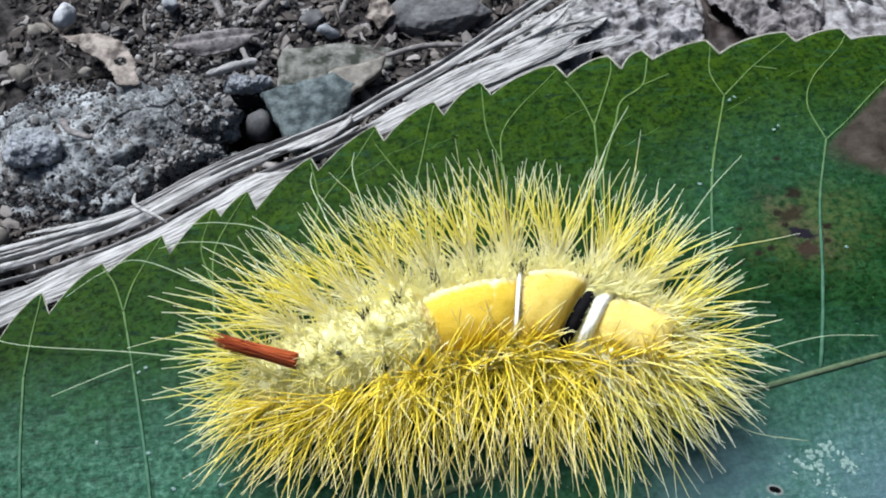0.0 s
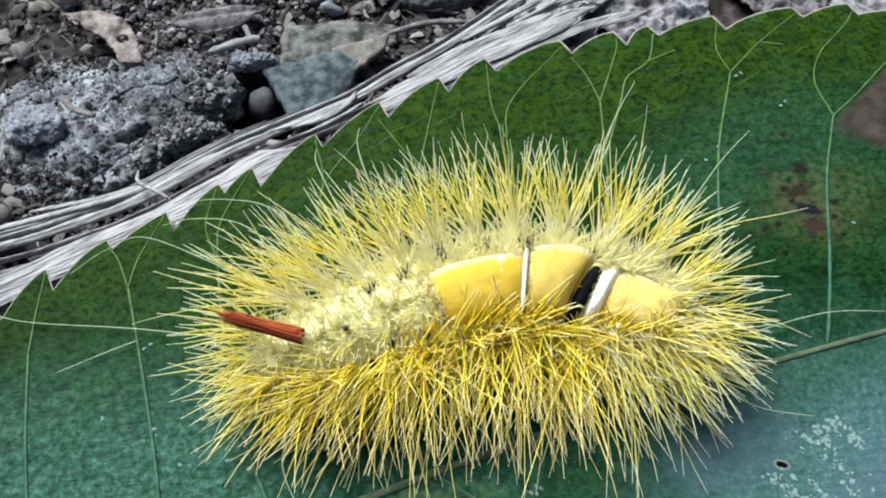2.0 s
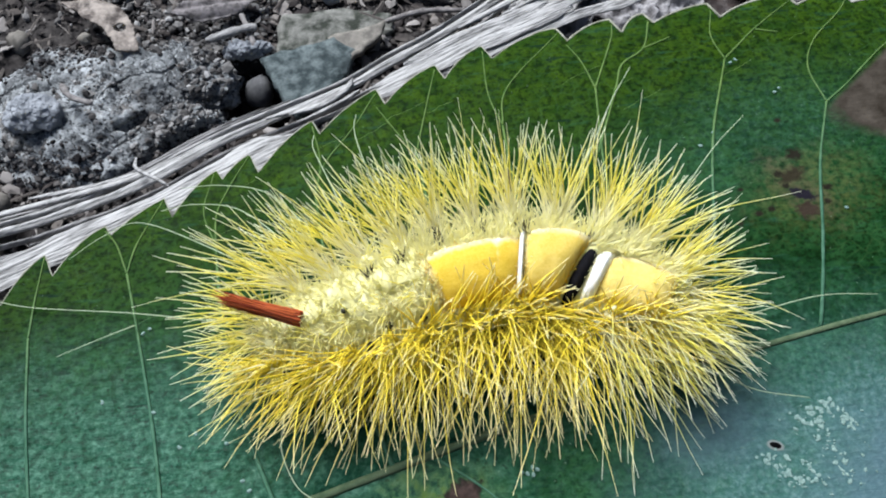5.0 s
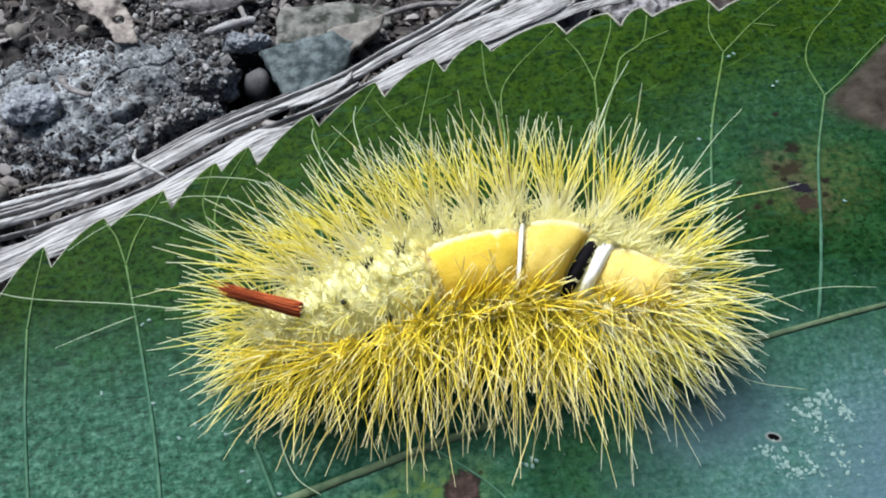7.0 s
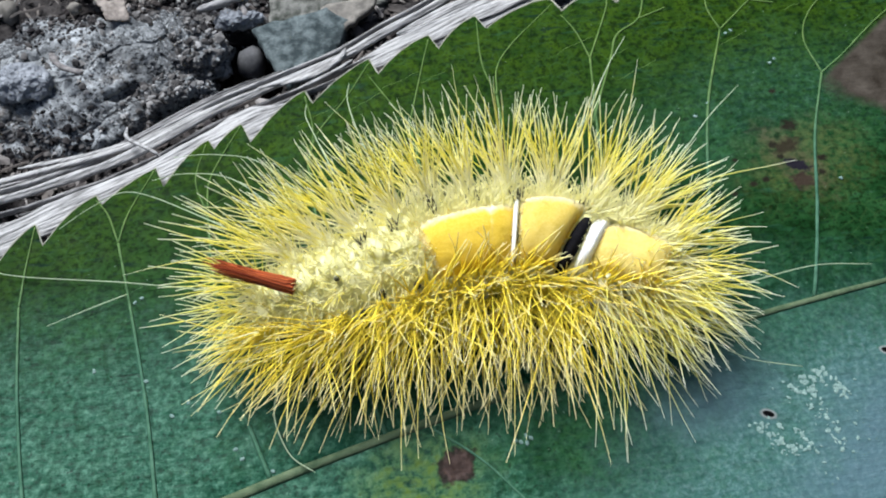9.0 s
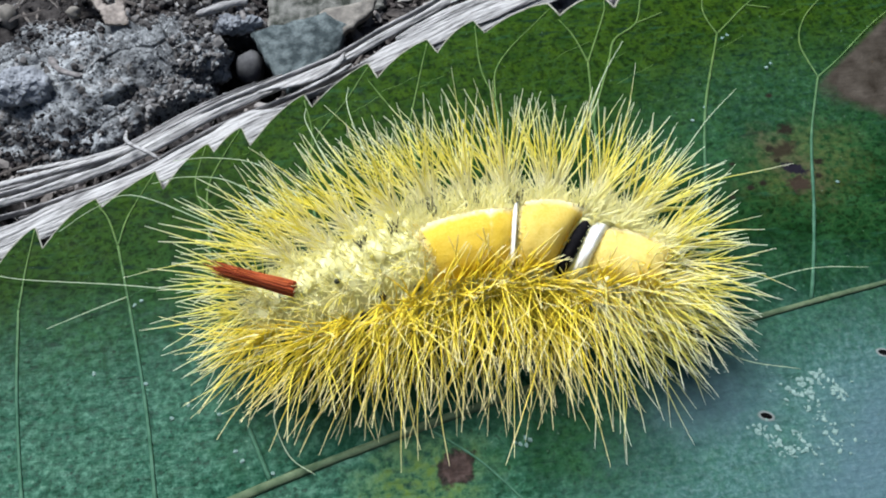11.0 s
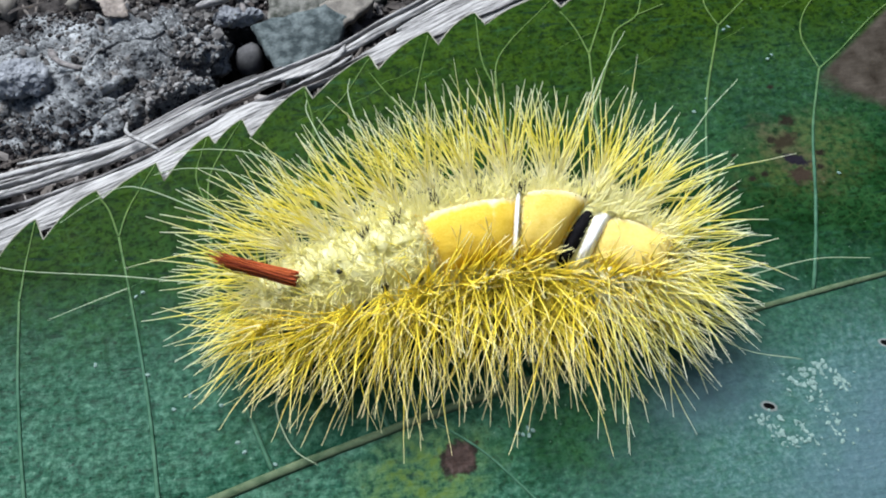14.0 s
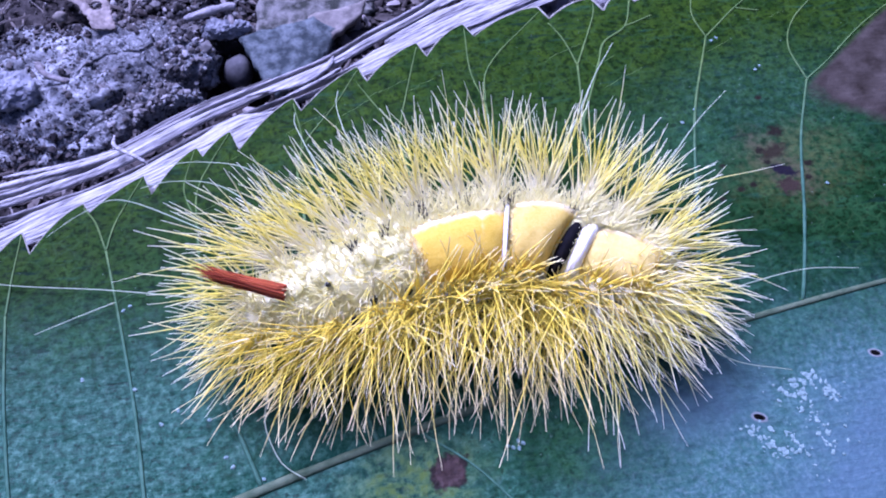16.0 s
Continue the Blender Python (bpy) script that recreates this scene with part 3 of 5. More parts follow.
def pebbles():
    rng = np.random.default_rng(21)
    for name, x, y, z, size, mat, label in (
            ("pebble", -27.4, 37.0, -15.9, (2.1, 3.0, 3.4), PEBBLE, "smooth rounded grey pebble in a dark hollow"),
            ("pebble", -57.8, 54.0, -9.8, (2.6, 2.2, 1.8), QUARTZ, "small white quartz pebble on dark soil"),
            ("pebble", -62.5, 43.0, -11.2, (2.2, 2.0, 1.5), BEIGE_STONE, "small rounded beige pebble on dark soil"),
            ("pebble", -62.0, 52.4, -11.5, (2.0, 1.6, 1.2), BEIGE_STONE, "small rounded beige pebble on dark soil"),
            ("pebble", -42.6, 57.4, -11.0, (1.9, 1.3, 1.0), PALE_STONE, "small flat whitish pebble on dark soil"),
            ("pebble", -51.5, 41.2, -8.8, (1.3, 1.0, 0.9), BEIGE_STONE, "tiny beige stone on the granite"),
            ("pebble", -60.0, 14.0, -11.4, (3.2, 2.4, 2.0), BEIGE_STONE, "rounded beige stone among grit"),
            ("pebble", -56.8, 10.5, -10.6, (2.4, 2.6, 2.0), PEBBLE, "rounded grey stone among grit"),
            ("pebble", -63.0, 20.5, -10.6, (2.2, 3.0, 2.0), PALE_STONE, "pale grey chip beside the granite stone"),
            ("pebble", -20.4, 54.5, -11.4, (2.2, 2.6, 1.6), PEBBLE, "grey chip among dry stalks"),
            ("pebble", -17.5, 51.4, -11.0, (1.8, 1.3, 1.2), PALE_STONE, "pale chip beside the slate"),
            ("pebble", 51.0, 58.0, -10.8, (3.6, 2.4, 1.8), PALE_STONE, "pale stone among dry leaves"),
            ("pebble", 63.0, 57.5, -10.8, (4.0, 2.6, 2.0), PEBBLE, "grey stone among dry leaves")):
        smooth = label.startswith("smooth")
        single(name, stone(Geo(), (x, y, z), size, rng, BALL_V, BALL_F, 0.0 if smooth else 0.9, (0.1, 0.2, 0.35) if smooth else None), mat, label, "pebble", "pebbles on the soil")


pebbles()


def slab(name, corners, z, thick, tilt, mat, label, category="stone", relief=0.35):
    """A flat flake with a broken outline: corners on the plan, tilt as the rise per mm along x and y."""
    c = np.asarray(corners, float)
    outline = []
    for i in range(len(c)):
        a, b = c[i], c[(i + 1) % len(c)]
        for s in np.linspace(0, 1, 7, endpoint=False):
            q = a + (b - a) * s
            q = q + 0.45 * np.array([rough(q[0], q[1], 1, 1.6), rough(q[0], q[1], 9, 1.6)])
            outline.append(q)
    mid = np.mean(outline, 0)
    geo, n = Geo(), len(outline)
    rings = [(1.0, -thick), (1.02, -thick * 0.35), (0.97, 0), (0.7, 0.12), (0.4, 0.1), (0.15, 0.12)]
    for share, dz in rings:
        for q in outline:
            p = mid + (q - mid) * share
            geo.v.append((p[0], p[1], z + dz + (p[0] - mid[0]) * tilt[0] + (p[1] - mid[1]) * tilt[1] + relief * rough(p[0], p[1], 3, 3.5)))
    for k in range(len(rings) - 1):
        geo.f += [(k * n + i, k * n + (i + 1) % n, (k + 1) * n + (i + 1) % n, (k + 1) * n + i) for i in range(n)]
    geo.f += [tuple(range(n))[::-1], tuple((len(rings) - 1) * n + i for i in range(n))]
    return single(name, geo, mat, label, category, "slate flakes beside the stone")


boulder("stone_chip", (-55.8, 26.8, -7.4), (4.2, 3.3, 2.6), 6, PALE_STONE, "angular pale blue-grey chip lying on the granite stone", 0.14, 0.65, 2.4)
slab("slate_flake", [(-26.6, 38.9), (-16.0, 42.0), (-12.5, 39.5), (-14.8, 33.5), (-20.4, 28.6), (-23.6, 33.6)], -10.0, 1.6, (0.05, 0.10), SLATE, "flat blue-grey slate flake leaning over the hollow")
slab("slate_flake", [(-24.2, 47.8), (-15.0, 49.2), (-8.0, 48.2), (-7.4, 44.6), (-16.5, 41.2), (-24.6, 40.0)], -11.0, 1.5, (0.0, 0.06), SLATE_GREEN, "flat mossy grey-green slate flake on the soil")
slab("slate_flake", [(-17.0, 42.4), (-8.6, 44.6), (-9.4, 41.8), (-13.4, 37.6), (-16.0, 38.8)], -9.4, 0.9, (0.1, 0.05), BEIGE_STONE, "thin pale flake on the blue slate")


def sheet(name, corners, holes, height, mat, label, step=0.2, thick=0.25, category="dry leaf"):
    """A thin dry leaf piece: a plan outline with holes, and height(x, y) for how it curls."""
    c = np.asarray(corners, float)

    def within(x, y):
        inside = False
        for i in range(len(c)):
            (x1, y1), (x2, y2) = c[i - 1], c[i]
            if (y1 > y) != (y2 > y) and x < (x2 - x1) * (y - y1) / (y2 - y1) + x1:
                inside = not inside
        return inside and all((x - a) ** 2 + (y - b) ** 2 > r * r for a, b, r in holes)

    xs, ys = np.arange(c[:, 0].min(), c[:, 0].max(), step), np.arange(c[:, 1].min(), c[:, 1].max(), step)
    cells = [(i, j) for j, y in enumerate(ys) for i, x in enumerate(xs)
             if within(x + step / 2 + 0.2 * rough(x, y, 2, 1.6), y + step / 2 + 0.2 * rough(x, y, 7, 1.6))]
    index, geo = {}, Geo()

    def corner(i, j, k):
        if (i, j, k) not in index:
            index[i, j, k] = len(geo.v)
            x, y = c[:, 0].min() + i * step, c[:, 1].min() + j * step
            geo.v.append((x, y, height(x, y) - k * thick))
        return index[i, j, k]

    have = set(cells)
    for i, j in cells:
        ring = [(i, j), (i + 1, j), (i + 1, j + 1), (i, j + 1)]
        geo.f.append(tuple(corner(a, b, 0) for a, b in ring))
        geo.f.append(tuple(corner(a, b, 1) for a, b in ring[::-1]))
        for n, (di, dj) in enumerate(((0, -1), (1, 0), (0, 1), (-1, 0))):
            if (i + di, j + dj) not in have:
                a, b = ring[n], ring[(n + 1) % 4]
                geo.f.append((corner(*b, 0), corner(*a, 0), corner(*a, 1), corner(*b, 1)))
    return single(name, geo, mat, label, category, "crumpled dead leaves" if name == "crumpled_leaf" else "")


def lay(x0, y0, z0, sx=0.0, sy=0.0, cup=0.0, crumple=0.3, lumps=3.0):
    return lambda x, y: z0 + sx * (x - x0) + sy * (y - y0) + cup * ((x - x0) ** 2 + (y - y0) ** 2) + crumple * rough(x, y, z0, lumps, 3)


sheet("leaf_fragment", [(-56.4, 48.0), (-51.0, 47.9), (-47.4, 46.6), (-44.8, 43.0), (-43.6, 39.0), (-46.4, 38.4), (-48.8, 42.2), (-52.4, 44.6)],
      [(-46.6, 42.6, 0.8)], lay(-49.2, 43.6, -7.4, -0.05, 0.02, -0.018), DRY_LEAF, "torn pinkish-brown dry leaf scrap with a hole")
sheet("crumpled_leaf", [(14, 39), (15, 47), (19, 56), (27, 62), (36, 61), (38.5, 54), (37.5, 45), (32, 38)], [(21, 49.2, 1.3), (33.5, 54.5, 1.0), (22, 42.6, 0.8)],
      lay(27, 53, -7.3, 0.0, -0.14, -0.004, 1.5, 3.2), GREY_LEAF, "crumpled grey dry leaf beside the green leaf")
# added low dark sheet that stands in for the shaded void between the leaves
sheet("crumpled_leaf", [(37.5, 42), (38.5, 62), (46, 62), (48, 54), (47, 43)], [], lay(43, 54, -11.6, 0.0, -0.10, -0.012, 1.2, 4.0), GAP_DARK, "dark brown sheet standing in for the shaded gap between leaves", step=0.45)
sheet("crumpled_leaf", [(44.5, 47.5), (42.6, 52), (40.5, 57), (40, 63), (58, 63), (57, 52), (53, 45)], [(50, 55, 0.9)], lay(49, 54, -8.6, 0.02, -0.14, -0.010, 2.0, 3.4), DUN_LEAF, "crumpled dun dead leaf with torn edge", step=0.25)
sheet("crumpled_leaf", [(51, 42), (54, 62), (75, 63), (76, 40)], [], lay(64, 56, -9.8, 0.0, -0.14, -0.005, 1.4, 4.0), GREY_LEAF, "flat grey dry leaf on the soil", step=0.5)
sheet("dry_leaf_strip", [(-40.5, 46.6), (-39, 48.8), (-32.5, 51.2), (-27.0, 50.0), (-30.5, 47.0), (-35.5, 45.6)], [],
      lambda x, y: -9.6 - 0.10 * (y - 48.3 - 0.15 * (x + 34)) ** 2 + 0.6 * abs(math.sin((y - 0.2 * x) * 1.3)) + 0.15 * rough(x, y, 4, 2), DUN_LEAF, "narrow grey folded dry leaf on the soil", step=0.16)
sheet("leaf_fragment", [(-10.5, 62), (-12.0, 54.5), (-10.0, 52.0), (-7.6, 54.6), (-9.0, 58), (-6.5, 62)], [], lay(-9, 57, -10.2, 0, 0, -0.03, 0.6, 2.0), DRY_LEAF, "thin pale curled scrap of dry leaf", step=0.2)
sheet("grass_scrap", [(6, 39), (10, 46), (20, 52), (24, 49), (19, 43), (12, 38.5)], [(12.2, 44.0, 0.9)], lay(15, 45, -4.6, 0.02, 0.05, -0.012, 0.9, 2.6), STRAW, "frayed papery scrap of bleached grass", step=0.2, category="dry grass")


def sticks():
    rng = np.random.default_rng(9)
    for pts, r, mat, label in (
            ([(-28.6, 52.6, -8.6), (-26.5, 56.4, -9.0), (-24.0, 60.6, -9.4)], 0.75, TWIG, "short pale grey twig on the soil"),
            ([(-36.6, 60.2, -9.2), (-34.9, 56.0, -9.4), (-33.4, 53.0, -9.9)], 0.8, TWIG, "short flat grey twig on the soil"),
            ([(-31.0, 47.6, -9.8), (-29.0, 49.6, -9.8)], 0.45, TWIG, "broken pale stalk on the soil"),
            ([(-27.4, 41.0, -10.2), (-29.0, 44.8, -10.2), (-30.4, 48.0, -10.2)], 0.55, TWIG, "thin grey twig beside the slate"),
            ([(-34.5, 41.6, -9.6), (-29.0, 43.6, -9.2), (-27.2, 43.9, -9.4)], 0.85, STRAW_GREY, "short weathered stalk above the hollow"),
            ([(-8.6, 45.2, -9.6), (-3.0, 47.0, -9.4), (4.0, 47.6, -9.8)], 0.55, TWIG, "thin grey twig running under the straw"),
            ([(-14.4, 62, -9.4), (-15.0, 57.5, -9.6), (-15.8, 54.0, -10.0)], 0.5, TWIG, "thin pale stalk on the soil"),
            ([(37.2, 62, -7.0), (37.4, 56, -6.6), (37.9, 50.5, -6.6)], 0.5, TWIG, "thin pale stalk across dry leaves"),
            ([(52.0, 60.0, -8.0), (54.5, 55.0, -7.6), (56.0, 52.0, -7.8)], 0.45, STRAW, "thin bleached stalk across dry leaves"),
            ([(57.5, 62.0, -8.4), (59.8, 57.0, -8.0), (61.0, 52.0, -8.2)], 0.4, STRAW, "thin bleached stalk across dry leaves"),
            ([(-52.0, 30.5, -6.0), (-50.0, 28.0, -5.6), (-47.0, 27.0, -5.8)], 0.6, TWIG, "pale crumb of bark on the granite")):
        line = curve_through(pts, 7)
        radii = [r * (0.8 + 0.25 * rough(p[0], p[1], r, 1.4)) for p in line]
        radii[0] *= 0.5
        radii[-1] *= 0.4
        single("twig", tube(Geo(), line, radii, 7, rng.uniform(0.55, 0.9)), mat, label, "twig", "twigs on the soil")


sticks()

# ---- the bleached grass stalk along the leaf's edge ----
STALK = [(-92, -6, -6.0), (-72, 1.2, -5.4), (-53.5, 6.4, -5.0), (-46.0, 9.2, -4.8), (-38.2, 12.9, -4.6), (-27.8, 20.0, -4.4), (-13.8, 27.5, -4.2), (-6.5, 33.0, -4.2),
         (1.2, 38.6, -4.2), (14.2, 50.4, -4.4), (26, 61, -5.0), (36, 71, -6.5)]


def strip(geo, line, width, thick, seed, ridges=3, taper=True):
    """A flat ribbed strip of dry grass along a line; widths vary along it."""
    n, m = len(line), 4 * ridges + 1
    t = np.gradient(line, axis=0)
    t /= np.linalg.norm(t, axis=1)[:, None]
    side = np.cross((0, 0, 1.0), t)
    side /= np.linalg.norm(side, axis=1)[:, None]
    top, low = [], []
    for i, (p, s) in enumerate(zip(line, side)):
        far = i / (n - 1)
        w = width * (0.85 + 0.3 * rough(p[0] * 0.3, seed, 0, 3.0)) * (min(1, 8 * far + 0.25) * min(1, 8 * (1 - far) + 0.2) if taper else 1)
        for k in range(m):
            a = k / (m - 1) - 0.5
            rib = 0.5 + 0.5 * math.cos(2 * math.pi * ridges * a)
            z = thick * (0.55 + 0.45 * rib) * (1 - (2 * a) ** 4) + 0.12 * rough(p[0] * 0.25, a * 9 + seed, 0, 1.0)
            q = p + s * (a * w + 0.1 * rough(p[0] * 0.2, a * 5, seed, 1.0))
            top.append((q[0], q[1], q[2] + z))
            low.append((q[0], q[1], q[2] - 0.12))
    faces = []
    for i in range(n - 1):
        for k in range(m - 1):
            a = i * m + k
            faces.append((a, a + m, a + m + 1, a + 1))
            faces.append((n * m + a, n * m + a + 1, n * m + a + m + 1, n * m + a + m))
        for k, back in ((0, False), (m - 1, True)):
            a, b = i * m + k, n * m + i * m + k
            face = (a, b, b + m, a + m)
            faces.append(face[::-1] if back else face)
    geo.add(top + low, faces)
    return geo


def shifted(points, across, dz, first=0, last=None):
    """A stretch of a line, moved to its left."""
    line = curve_through(points, 10)
    t = np.gradient(line, axis=0)
    side = np.cross((0, 0, 1.0), t)
    side /= np.linalg.norm(side, axis=1)[:, None]
    n = len(line)
    share = np.linspace(0, 1, n)[:, None]
    a = across if not isinstance(across, tuple) else across[0] + (across[1] - across[0]) * share
    line = line + side * a + (0, 0, dz)
    return line[int(first * n): int((last if last is not None else 1) * n)]


def make_stalk():
    stalk = thing("dry_grass_stalk", (-20, 23, -7), "bleached grey-white dry grass stalk split into fibres", "dry grass")
    for across, dz, width, mat, first, last, ridges in (
            (0.1, 0.0, 1.5, STRAW, 0, 1, 2), (1.55, -0.4, 0.8, STRAW, 0, 1, 1), (-1.3, -1.0, 0.7, STRAW_GREY, 0.1, 0.8, 1),
            (2.3, -1.4, 0.9, STRAW_GREY, 0.0, 0.56, 2), (3.3, -2.0, 0.7, STRAW_GREY, 0.15, 0.52, 1), (-2.3, -1.0, 0.9, STRAW_GREY, 0.2, 0.66, 2),
            (-3.3, -0.9, 1.5, STRAW_GREY, 0.0, 0.52, 4), (4.2, -2.6, 0.6, STRAW_GREY, 0.1, 0.5, 1)):
        part("strand", strip(Geo(), shifted(STALK, across, dz, first, last), width, 0.55, across * 3 + 7, ridges), mat, stalk)
    # the broad lower sheath that shows in the notches of the leaf's edge
    low_left = [(-92, -20.6, -3.0), (-70, -9.1, -2.2), (-52.5, -1.9, -1.9), (-45.0, 2.2, -1.8), (-38.0, 5.8, -1.7), (-33.0, 8.6, -1.7), (-28.0, 12.2, -1.9), (-23.0, 15.9, -2.3), (-18.0, 19.4, -2.6)]
    part("sheath", strip(Geo(), curve_through(low_left, 10), 5.2, 0.3, 2.0, 8), STRAW, stalk, "broad papery bleached grass sheath")
    low_right = [(-11.5, 25.6, -2.9), (-3.0, 30.6, -2.7), (4.0, 35.0, -2.6), (11.0, 38.6, -2.7), (18.0, 42.8, -3.0), (27.0, 46.2, -3.8)]
    for across, dz, width, first, last in ((-1.3, 0.2, 1.5, 0.0, 0.80), (0.1, 0.0, 1.6, 0.05, 0.88), (1.4, 0.1, 1.2, 0.16, 0.74), (-2.4, -0.3, 1.4, 0.2, 1.0), (2.6, -0.3, 0.8, 0.55, 0.96)):
        part("sheath", strip(Geo(), shifted(low_right, across, dz, first, last), width * 1.45, 0.2, across * 2 + 5, 4), STRAW, stalk, "papery strip of bleached grass sheath")
    rng = np.random.default_rng(31)
    for pts in ([(-20.0, 23.0, -3.2), (-15.5, 24.2, -2.6), (-12.8, 26.4, -2.4), (-12.0, 28.6, -2.8)], [(-18.0, 22.0, -3.0), (-13.6, 24.0, -2.2), (-11.0, 26.6, -2.6)],
                [(-23, 22.5, -3.4), (-17, 24.4, -3.0), (-10.6, 28.6, -3.2)], [(-52, 11.4, -5.2), (-44, 13.0, -4.8), (-37, 15.6, -4.8)], [(-60, 7.5, -5.2), (-50, 10.2, -4.6), (-38, 14.4, -4.4), (-30, 20, -4.6)],
                [(-38.5, 16.0, -2.8), (-38.0, 14.0, -2.4), (-35.0, 12.2, -2.2), (-33.6, 11.4, -2.6)], [(6, 41, -3.2), (13, 45.5, -3.0), (20, 52, -3.8)], [(8, 40, -3.0), (15, 44.6, -2.6), (18, 49, -3.2)],
                [(2, 38, -3.4), (9, 42.4, -3.0), (14, 46, -3.0)]):
        line = curve_through(pts, 6)
        part("fibre", tube(Geo(), line, np.interp(np.linspace(0, 1, len(line)), [0, 0.2, 0.8, 1], [0.15, 0.4, 0.36, 0.12]) * rng.uniform(0.7, 1.3), 5, 0.6), STRAW, stalk)


make_stalk()

# ---- the green leaf ----
LEAF_X, LEAF_Y, LEAF_TURN = 10.0, -19.0, 18.5
TEETH = [-84, -75, -66, -58.5, -52.5, -46.6, -39.5, -32.3, -25.6, -21.3, -12.8, -3.8, 4.7, 11.6, 22.1, 29.4, 34.0, 42.8, 53.4, 60.7, 69, 77.5, 86, 94, 102, 109, 115]
DEPTH = {-39.5: 1.6, -25.6: 1.6, -12.8: 2.4, 34.0: 2.3, 53.4: 2.0, 60.7: 2.0}
MARGIN_U = [-105, -98, -75, -46.6, -32.3, -21.3, -3.8, 11.6, 20, 34, 45, 60.7, 90, 112, 125]
MARGIN_V = [0.6, 9, 26, 36.0, 39.5, 42.4, 47.6, 50.7, 50.8, 48.7, 47.2, 43.3, 28, 12, 0.6]


def margin(u, mirrored=False):
    v = float(np.interp(u, MARGIN_U, MARGIN_V))
    if mirrored:
        return -v * 0.93 + 0.4 * math.sin(u * 0.7)
    before = max([t for t in TEETH if t <= u], default=-105)
    after = min([t for t in TEETH if t > u], default=125)
    depth = min(DEPTH.get(before, 3.1), v * 0.4)
    if before == -105:
        return v
    drop = 0.42
    if u - before < drop:
        return v - depth * (u - before) / drop
    s = (u - before - drop) / max(after - before - drop, 0.1)
    return v - depth * max(1 - s, 0.0) ** 1.9


def midrib_v(u):
    return -0.0010 * (u - 8) ** 2 + 0.1 if u < 8 else -0.0009 * (u - 8) ** 2 + 0.1


def blade_z(u, v):
    d = v - midrib_v(u)
    z = 0.18 * rough(u, v, 0, 15, 2) + 0.06 * rough(u, v, 3, 3, 3)
    z += 0.10 * abs(math.sin((u - 0.12 * v) * math.pi / 12.5)) * min(1, abs(d) / 6) - 0.15
    z -= 0.35 * math.exp(-(d / 1.1) ** 2)
    if v > 43:
        z -= 0.02 * (v - 43) ** 2
    return z


def make_leaf():
    leaf = new("green_leaf")
    leaf.matrix_world = pose(LEAF_X * MM, LEAF_Y * MM, 0, 0, 0, LEAF_TURN)
    HOME[leaf] = (0, 0, 0)
    tagged(leaf, "large dark green toothed leaf with brown rotten patches", "leaf")
    us = [-105, -104]
    while us[-1] < 125:
        us.append(us[-1] + (0.45 if -62 < us[-1] < 68 else 1.2))
    us = sorted(us + [t + 0.02 for t in TEETH] + [t + 0.43 for t in TEETH])
    rows_up, rows_low = 74, 34
    geo, n = Geo(), len(us)
    for k in range(-rows_low, rows_up + 1):
        for u in us:
            mid = midrib_v(u)
            v = mid + (margin(u) - mid) * k / rows_up if k >= 0 else mid + (margin(u, True) - mid) * -k / rows_low
            geo.v.append((u, v, blade_z(u, v)))
    m = rows_low + rows_up + 1
    geo.f = [(j * n + i, j * n + i + 1, (j + 1) * n + i + 1, (j + 1) * n + i) for j in range(m - 1) for i in range(n - 1)]
    total = len(geo.v)
    geo.v += [(x, y, z - 0.3) for x, y, z in geo.v]
    geo.f += [tuple(total + i for i in f[::-1]) for f in geo.f]
    for i in range(n - 1):
        geo.f.append((i + 1, i, total + i, total + i + 1))
        a = (m - 1) * n + i
        geo.f.append((a, a + 1, total + a + 1, total + a))
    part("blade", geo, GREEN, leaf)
    # pale rim along the toothed edge
    rim = [(u, margin(u), blade_z(u, margin(u)) - 0.05) for u in us[2:-2]]
    part("rim", tube(Geo(), rim, [(0.10 if p[0] < 18 else 0.17) + 0.05 * rough(p[0], 0, 0, 2) for p in rim], 5), RIM, leaf, "pale thickened leaf edge")
    line = [(u, midrib_v(u), blade_z(u, midrib_v(u)) + 0.12) for u in np.arange(-105, 122, 1.0)]
    part("midrib", tube(Geo(), line, [0.70 * (1 - (u + 105) / 260) * (1 + 0.12 * rough(u, 0, 1, 3)) for u, _, _ in line], 8, 0.7), MIDRIB, leaf, "raised pale midrib")

    def vein(points, r0, r1, mat=VEIN):
        line = [(u, v, blade_z(u, v) + 0.06) for u, v in curve_through([(a, b) for a, b in points], 12)]
        r = np.linspace(r0, r1, len(line))
        part("side_vein", tube(Geo(), line, [k * (1 + 0.25 * rough(p[0], p[1], 0, 2.5)) for k, p in zip(r, line)], 6, 0.55), mat, leaf)

    def branching(root, ends, bow=0.0, r=0.23):
        """A side vein from the midrib that bends to the tip of the leaf and ends in its teeth."""
        (u0, v0), (u1, v1) = root
        vein([(u0, v0), (u0 + (u1 - u0) * 0.3 - bow, v0 + (v1 - v0) * 0.35), (u0 + (u1 - u0) * 0.62 - bow * 0.8, v0 + (v1 - v0) * 0.7), (u1, v1)], r, r * 0.62)
        for end in ends:
            vein([(u1, v1), *end], r * 0.58, r * 0.3)

    branching(((-51.8, -2.6), (-49.6, 26.0)), [[(-48.2, 31.0), (-46.7, 35.6)]], 0.4)
    branching(((-39.6, -1.8), (-38.1, 30.6)), [[(-36.2, 34.4), (-32.5, 39.2)], [(-38.6, 34.6), (-39.6, 37.0)]], -0.6)
    branching(((-28.2, -1.2), (-27.8, 31.0)), [[(-26.4, 36.0), (-21.6, 42.0)], [(-28.2, 36.0), (-26.0, 40.8)]], 1.4)
